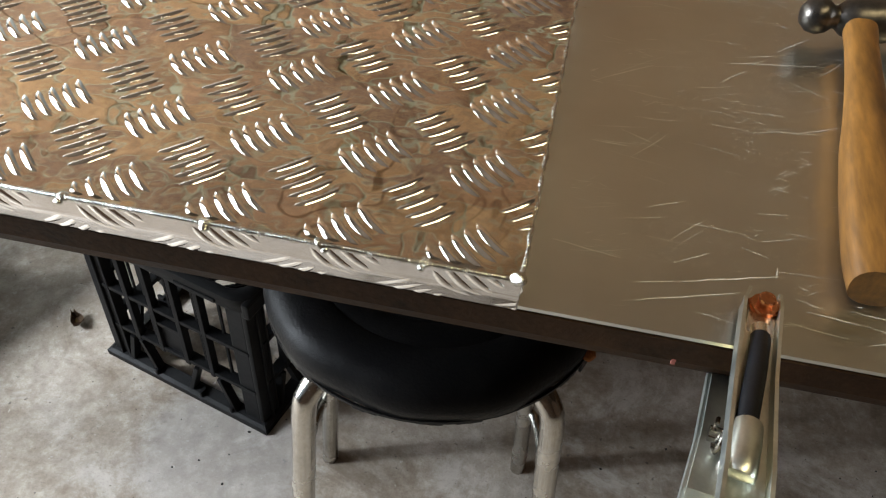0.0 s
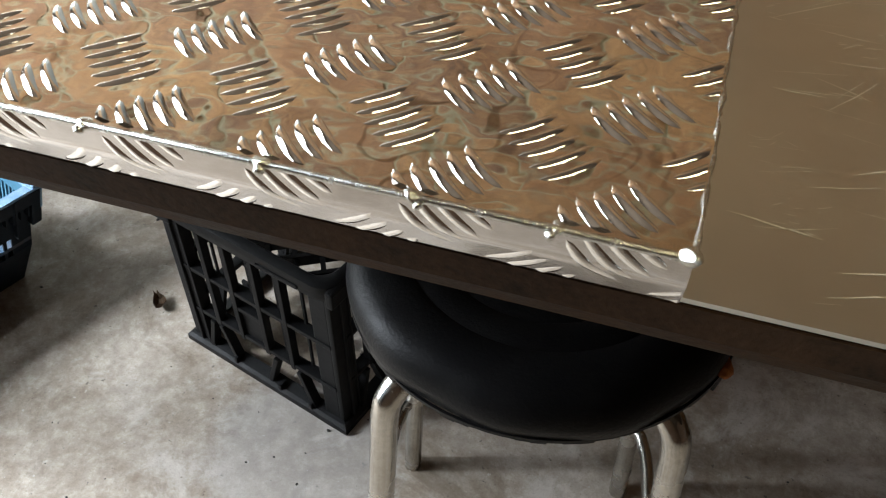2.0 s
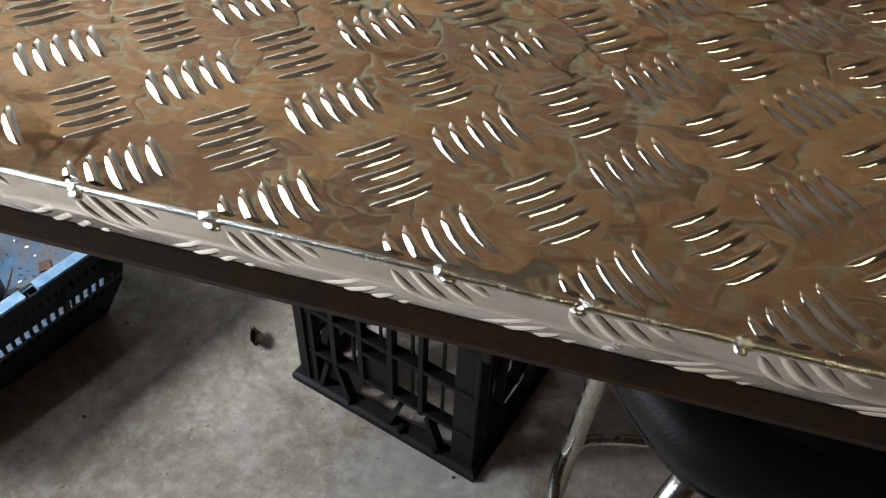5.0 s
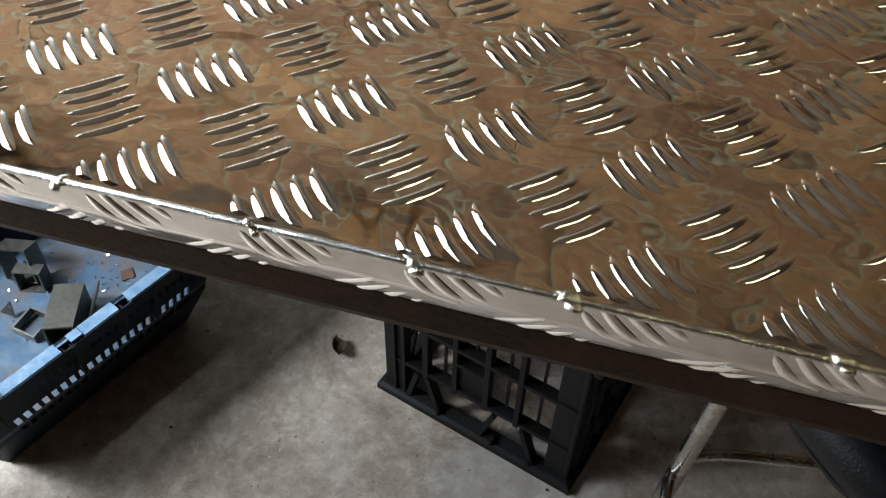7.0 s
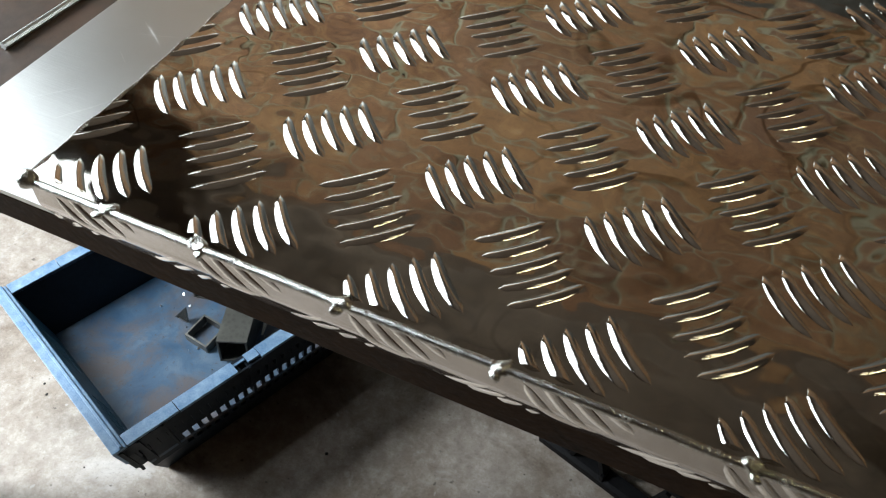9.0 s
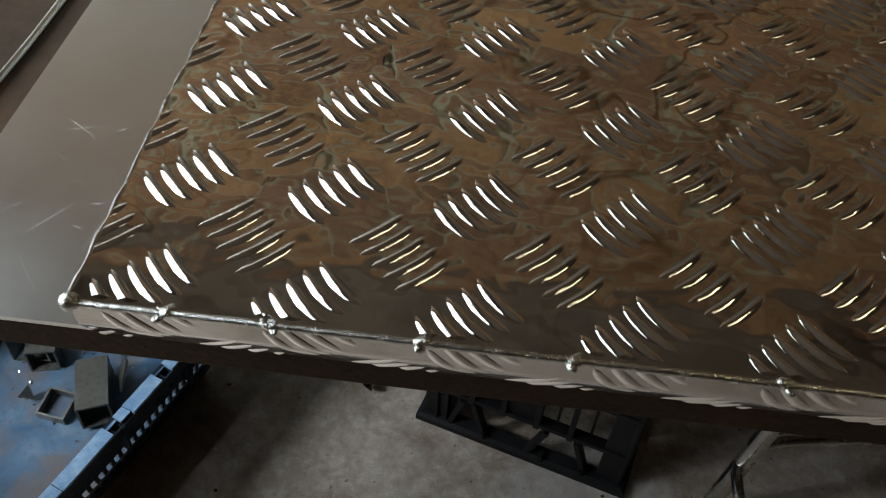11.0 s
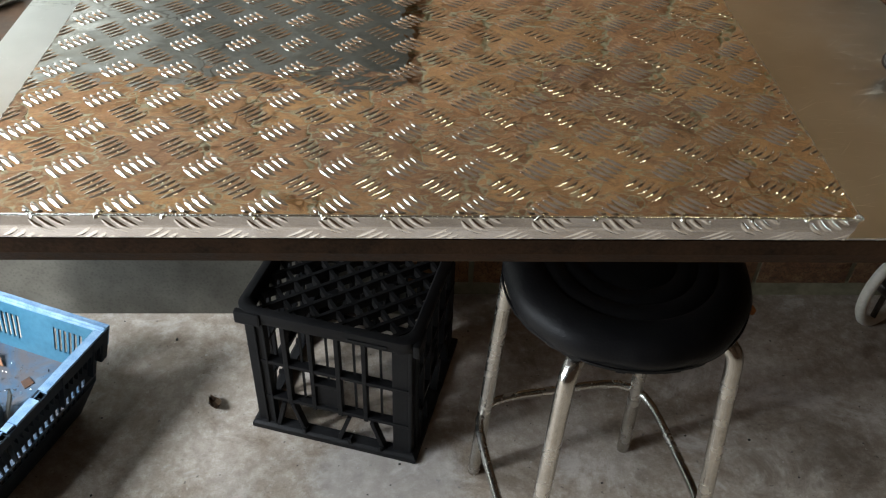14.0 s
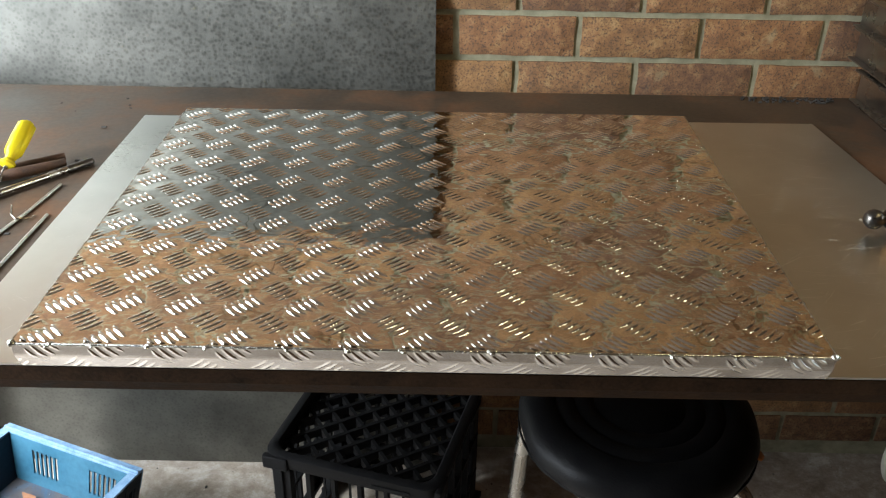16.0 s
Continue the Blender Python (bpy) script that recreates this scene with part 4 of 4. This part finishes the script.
# upper jaw: a channel running out over the bench edge, local -y is away from the bench
def channel(bm, w, h, t, pts):
    prev = None
    for p, ww in pts:
        p = Vector(p)
        ww = w * ww
        sec = [(-ww, 0), (-ww, h), (-ww + t, h), (-ww + t, t), (ww - t, t), (ww - t, h), (ww, h), (ww, 0)]
        row = [bm.verts.new(p + Vector((a, 0, b))) for a, b in sec]
        if prev:
            for k in range(8):
                bm.faces.new((prev[k], prev[(k + 1) % 8], row[(k + 1) % 8], row[k]))
        else:
            bm.faces.new(row[::-1])
        prev = row
    bm.faces.new(prev)
channel(bm, 0.0104, 0.010, 0.0018, [((0, 0.012, 0.004), 0.80), ((0, 0.004, 0.004), 0.95), ((0, -0.05, 0.012), 0.95), ((0, -0.11, 0.026), 0.98), ((0, -0.19, 0.034), 1.0)])
part("upper_jaw", bm, ZINC, clamp, "folded zinc-plated upper jaw")
bm = nb()
channel(bm, 0.0112, -0.010, -0.0018, [((0, 0.012, -0.044), 0.80), ((0, 0.0, -0.042), 0.9), ((-0.002, -0.06, -0.022), 0.95), ((-0.005, -0.10, -0.010), 1.0), ((-0.009, -0.19, -0.016), 1.1)])
part("lower_jaw", bm, ZINC, clamp)
bm = nb()
tube(bm, [(0.001, 0.0045, 0.006), (0.001, 0.0045, 0.010)], 0.0085, 6)
tube(bm, [(0.001, 0.0045, 0.010), (0.001, 0.0045, 0.0118)], 0.0072, 12)
tube(bm, [(0.001, 0.0045, 0.011), (0.001, 0.0045, 0.0165)], 0.0042, 12)
part("copper_bolt", bm, COPPER, clamp, "copper-plated nut and bolt")
bm = nb()
box(bm, -0.006, 0.008, -0.022, 0.006, 0.0055, 0.0085, 0.001)
tube(bm, [(0.001, -0.012, 0.0095), (0.001, -0.026, 0.013)], 0.0052, 12)
part("cable_lug", bm, TIN, clamp, "bright crimped cable lug", True)
bm = nb()
tube(bm, smooth_path([(0.001, -0.020, 0.0125), (0.0, -0.045, 0.019), (-0.002, -0.075, 0.026), (-0.003, -0.100, 0.028)], 6), 0.0050, 14)
part("cable", bm, RUBBER, clamp, "black rubber-sheathed cable", True)
bm = nb()
tube(bm, smooth_path([(-0.0018, -0.086, 0.0275), (-0.0022, -0.094, 0.029), (-0.003, -0.108, 0.030), (-0.0034, -0.114, 0.0290)], 6), lambda s: 0.0066 + 0.0012 * s - 0.0045 * max(0, (s - 0.8) / 0.2) ** 3, 18)
part("cable_sleeve", bm, ZINC, clamp, "pressed bright cable guide", True)
bm = nb()
tube(bm, [(-0.011, -0.066, -0.012), (0.011, -0.066, -0.012)], 0.004, 12)
tube(bm, [(-0.009 + k * 0.0005, -0.066 + 0.008 * math.sin(k * 0.7), -0.012 + 0.008 * math.cos(k * 0.7)) for k in range(36)], 0.0012, 6)
part("hinge_spring", bm, CHROME, clamp, "", True)

# ---- tools at the back of the bench ----
def hand_tool(name, label, cat, a, b):
    a, b = Vector(a), Vector(b)
    m = Matrix.Translation(a) @ (b - a).to_track_quat("Z", "Y").to_matrix().to_4x4()
    return thing(name, m, label, cat), (b - a).length


sd, L = hand_tool("screwdriver", "screwdriver with a clear yellow fluted handle lying on the bench", "screwdriver", (-0.2095, 0.4095, BENCH + 0.0045), (-0.195, 0.512, BENCH + 0.06))
bm = nb()
lathe(bm, [(0.003, 0.0), (0.0032, 0.046)], 12)
part("shaft", bm, CHROME, sd, "", True)
bm = nb()
lathe(bm, [(0.006, 0.036), (0.010, 0.038), (0.011, 0.042), (0.0070, 0.048), (0.0080, 0.053), (0.0125, 0.060), (0.0135, 0.085), (0.0128, 0.111), (0.008, 0.116)], 24, wobble=lambda a, i: -0.0011 * max(0, math.cos(6 * a)) if 4 < i < 8 else 0)
part("handle", bm, YELLOW, sd, "translucent yellow plastic handle", True)

rod, L = hand_tool("steel_rod", "steel rod with blackened ends lying on the bench", "rod", (-0.235, 0.335, BENCH + 0.006), (-0.106, 0.500, BENCH + 0.006))
bm = nb()
lathe(bm, [(0.0045, 0.062), (0.0048, 0.063), (0.0048, L - 0.042), (0.0045, L - 0.041)], 14)
part("bright_shaft", bm, CHROME, rod, "", True)
bm = nb()
lathe(bm, [(0.0052, L - 0.041), (0.0056, L - 0.038), (0.0056, L - 0.002), (0.004, L)], 14)
part("dark_end", bm, DARKST, rod, "", True)
bm = nb()
lathe(bm, [(0.0052, -0.03), (0.0058, -0.02), (0.0058, 0.060), (0.0045, 0.063)], 14)
part("dark_end", bm, DARKST, rod, "", True)

pl, L = hand_tool("rusty_pincers", "rust-brown old pincers lying on the bench", "pincers", (-0.25, 0.415, BENCH + 0.011), (-0.145, 0.492, BENCH + 0.011))
for off, ln in ((0.010, L + 0.004), (-0.011, L - 0.001)):
    bm = nb()
    tube(bm, smooth_path([(off * 0.3, 0, -0.03), (off * 0.8, 0, 0.03), (off * 1.3, 0, 0.07), (off, 0, ln)], 6), lambda s: 0.0068 + 0.0018 * math.sin(s * 5 + off * 100), 12)
    part("jaw_arm", bm, RUST, pl, "", True)
bm = nb()
box(bm, -0.014, 0.014, -0.006, 0.008, -0.035, 0.03, 0.003)
part("joint", bm, RUST, pl)


def bent_wire(pts, r, mat, label):
    bm = nb()
    tube(bm, pts, r, 8)
    return solid("wire_offcut", bm, mat, label, "wire", "wires on the bench", smooth=True)


ZB = BENCH + 0.0022
bent_wire([(-0.125, 0.425, ZB), (-0.135, 0.345, ZB), (-0.150, 0.265, ZB), (-0.163, 0.195, ZB)], 0.0021, ZINC, "straight dull filler wire on the bench")
bent_wire([(-0.107, 0.333, ZB), (-0.110, 0.20, ZB), (-0.116, 0.09, ZB)], 0.0021, ZINC, "straight dull filler wire beside the sheet")
bent_wire([(-0.160, 0.349, ZB + 0.004), (-0.147, 0.319, ZB + 0.005), (-0.140, 0.314, ZB + 0.003), (-0.126, 0.322, ZB), (-0.123, 0.331, ZB)], 0.0013, CHROME, "short bent bright wire across another")
bm = nb()
rng = random.Random(5)
for _ in range(26):
    x, y = rng.uniform(-0.5, -0.12), rng.uniform(0.15, 0.82)
    s = rng.uniform(0.001, 0.004)
    box(bm, x - s, x + s, y - s * 0.6, y + s * 0.6, BENCH + 0.0002, BENCH + 0.001 + s * 0.3)
for _ in range(90):
    x, y = rng.uniform(0.95, 1.12), rng.uniform(0.815, 0.841)
    s = rng.uniform(0.0008, 0.0028)
    box(bm, x - s, x + s, y - s * 0.6, y + s * 0.6, BENCH + 0.0002, BENCH + 0.001 + s)
solid("bench_grit", bm, DIRT, "dark crumbs of slag on the bench", "grit", kind="stuff")

# ---- aluminium channels stacked at the end of the bench ----
for k, (xx, z0) in enumerate(((1.150, BENCH + 0.0005), (1.158, BENCH + 0.060), (1.160, BENCH + 0.116))):
    bm = nb()
    y0, y1 = 0.25 + 0.03 * k, 0.885 + 0.015 * k
    y1 = min(y1, 0.84) if k == 0 else y1
    hh = 0.054
    box(bm, xx, xx + 0.09, y0, y1, z0, z0 + 0.003, 0.0008)
    box(bm, xx + 0.012, xx + 0.015, y0, y1, z0 + 0.0031, z0 + hh, 0.0008)
    box(bm, xx - 0.001, xx + 0.09, y0, y1, z0 + hh + 0.0001, z0 + hh + 0.0035, 0.0008)
    box(bm, xx + 0.03, xx + 0.034, y0, y1, z0 + 0.0031, z0 + 0.012)
    solid("aluminium_channel", bm, ALU, "long dull aluminium channel stacked on the bench", "metal channel", "stacked channels")

# ---- pale ring of a hose reel by the wall ----
bm = nb()
ringp = [(0.075 * math.cos(a), 0, 0.10 * math.sin(a)) for a in np.linspace(0, 2 * math.pi, 40, endpoint=False)]
tube(bm, ringp, 0.013, 10, True)
reel = thing("old_wheel", pose(1.50, 0.84, 0.113, 0, 0, 25), "pale old enamelled wheel leaning under the bench", "wheel")
part("wheel_rim", bm, PAINTW, reel, "", True)
bm = nb()
lathe(bm, [(0.02, -0.015), (0.022, 0.015), (0.01, 0.018)], 20, m=Matrix.Rotation(radians(90), 4, "X"))
for k in range(3):
    a = k * 2.094 + 0.4
    tube(bm, [(0, 0, 0), (0.072 * math.cos(a), 0, 0.097 * math.sin(a))], 0.007, 8)
part("wheel_hub", bm, DARKST, reel, "", True)

# ---- ceiling batten lamp ----
lamp = thing("batten_lamp", pose(1.52, -0.11, 2.244), "warm fluorescent batten lamp under the ceiling", "ceiling lamp")
bm = nb()
box(bm, -0.62, 0.62, -0.04, 0.04, 0.0, 0.055, 0.005)
part("housing", bm, PAINTW, lamp)
bm = nb()
tube(bm, [(-0.59, 0, -0.03), (0.59, 0, -0.03)], 0.013, 12)
part("lamp_tube", bm, TUBE, lamp, "", True)

# ---- brick wall behind the bench ----
PITCH, COURSE, Z0, JX = 0.2285, 0.0855, 0.0375, 0.433
bm = nb()
box(bm, X0, X1, WALL_Y + 0.007, WALL_Y + 0.2, 0, H + 0.03)
north = solid("wall_north", bm, MORTAR, "old red-brown brick wall with pale thick mortar", "wall", kind="structure")


def brick_bm(seed):
    r = random.Random(seed)
    bm = nb()
    lx, lz = PITCH - 0.0125, COURSE - 0.0115
    nx, nz = 8, 4
    off = Vector((seed * 7.3, seed * 3.1, 0))
    grid, back = [], []
    for j in range(nz + 1):
        for i in range(nx + 1):
            u, w = i / nx - 0.5, j / nz - 0.5
            edge = i in (0, nx) or j in (0, nz)
            n = noise.noise_vector(Vector((u * 9, w * 4, 0)) + off)
            p = Vector((u * lx + (0.0032 * n.x if edge else 0), 0.0035 * edge + 0.0012 * n.y, w * lz + (0.0022 * n.z if edge else 0)))
            grid.append(bm.verts.new(p))
    at = lambda i, j: grid[j * (nx + 1) + i]
    for j in range(nz):
        for i in range(nx):
            bm.faces.new((at(i, j), at(i + 1, j), at(i + 1, j + 1), at(i, j + 1)))
    rim = [at(i, 0) for i in range(nx)] + [at(nx, j) for j in range(nz)] + [at(nx - i, nz) for i in range(nx)] + [at(0, nz - j) for j in range(nz)]
    back = [bm.verts.new((v.co.x, 0.03, v.co.z)) for v in rim]
    for k in range(len(rim)):
        q = (k + 1) % len(rim)
        bm.faces.new((rim[k], back[k], back[q], rim[q]))
    return bm


BRICKS = [mesh_of(brick_bm(s), "brick", BRICK) for s in range(6)]
rng = random.Random(8)
verts, faces = [], []
for row in range(-1, 29):
    z = Z0 + (row + 0.5) * COURSE
    if z < 0.02 or z > 2.06:
        continue
    shift = JX if row % 2 else JX + PITCH / 2
    for k in range(-17, 15):
        x = shift + (k + 0.5) * PITCH
        if x - 0.12 < X0 or x + 0.12 > X1:
            continue
        me = BRICKS[rng.randrange(6)]
        dy = rng.uniform(-0.0015, 0.002)
        if 0.25 < x < 2.0:
            ob = new("brick", me)
            ob.parent = north
            ob.matrix_local = Matrix.Translation((x, WALL_Y + dy, z))
        else:
            base = len(verts)
            verts += [tuple(v.co + Vector((x, WALL_Y + dy, z))) for v in me.vertices]
            faces += [tuple(i + base for i in p.vertices) for p in me.polygons]
me = bpy.data.meshes.new("brickwork")
me.from_pydata(verts, [], faces)
me.materials.append(BRICK)
part("brickwork", me, BRICK, north, kind="stuff")
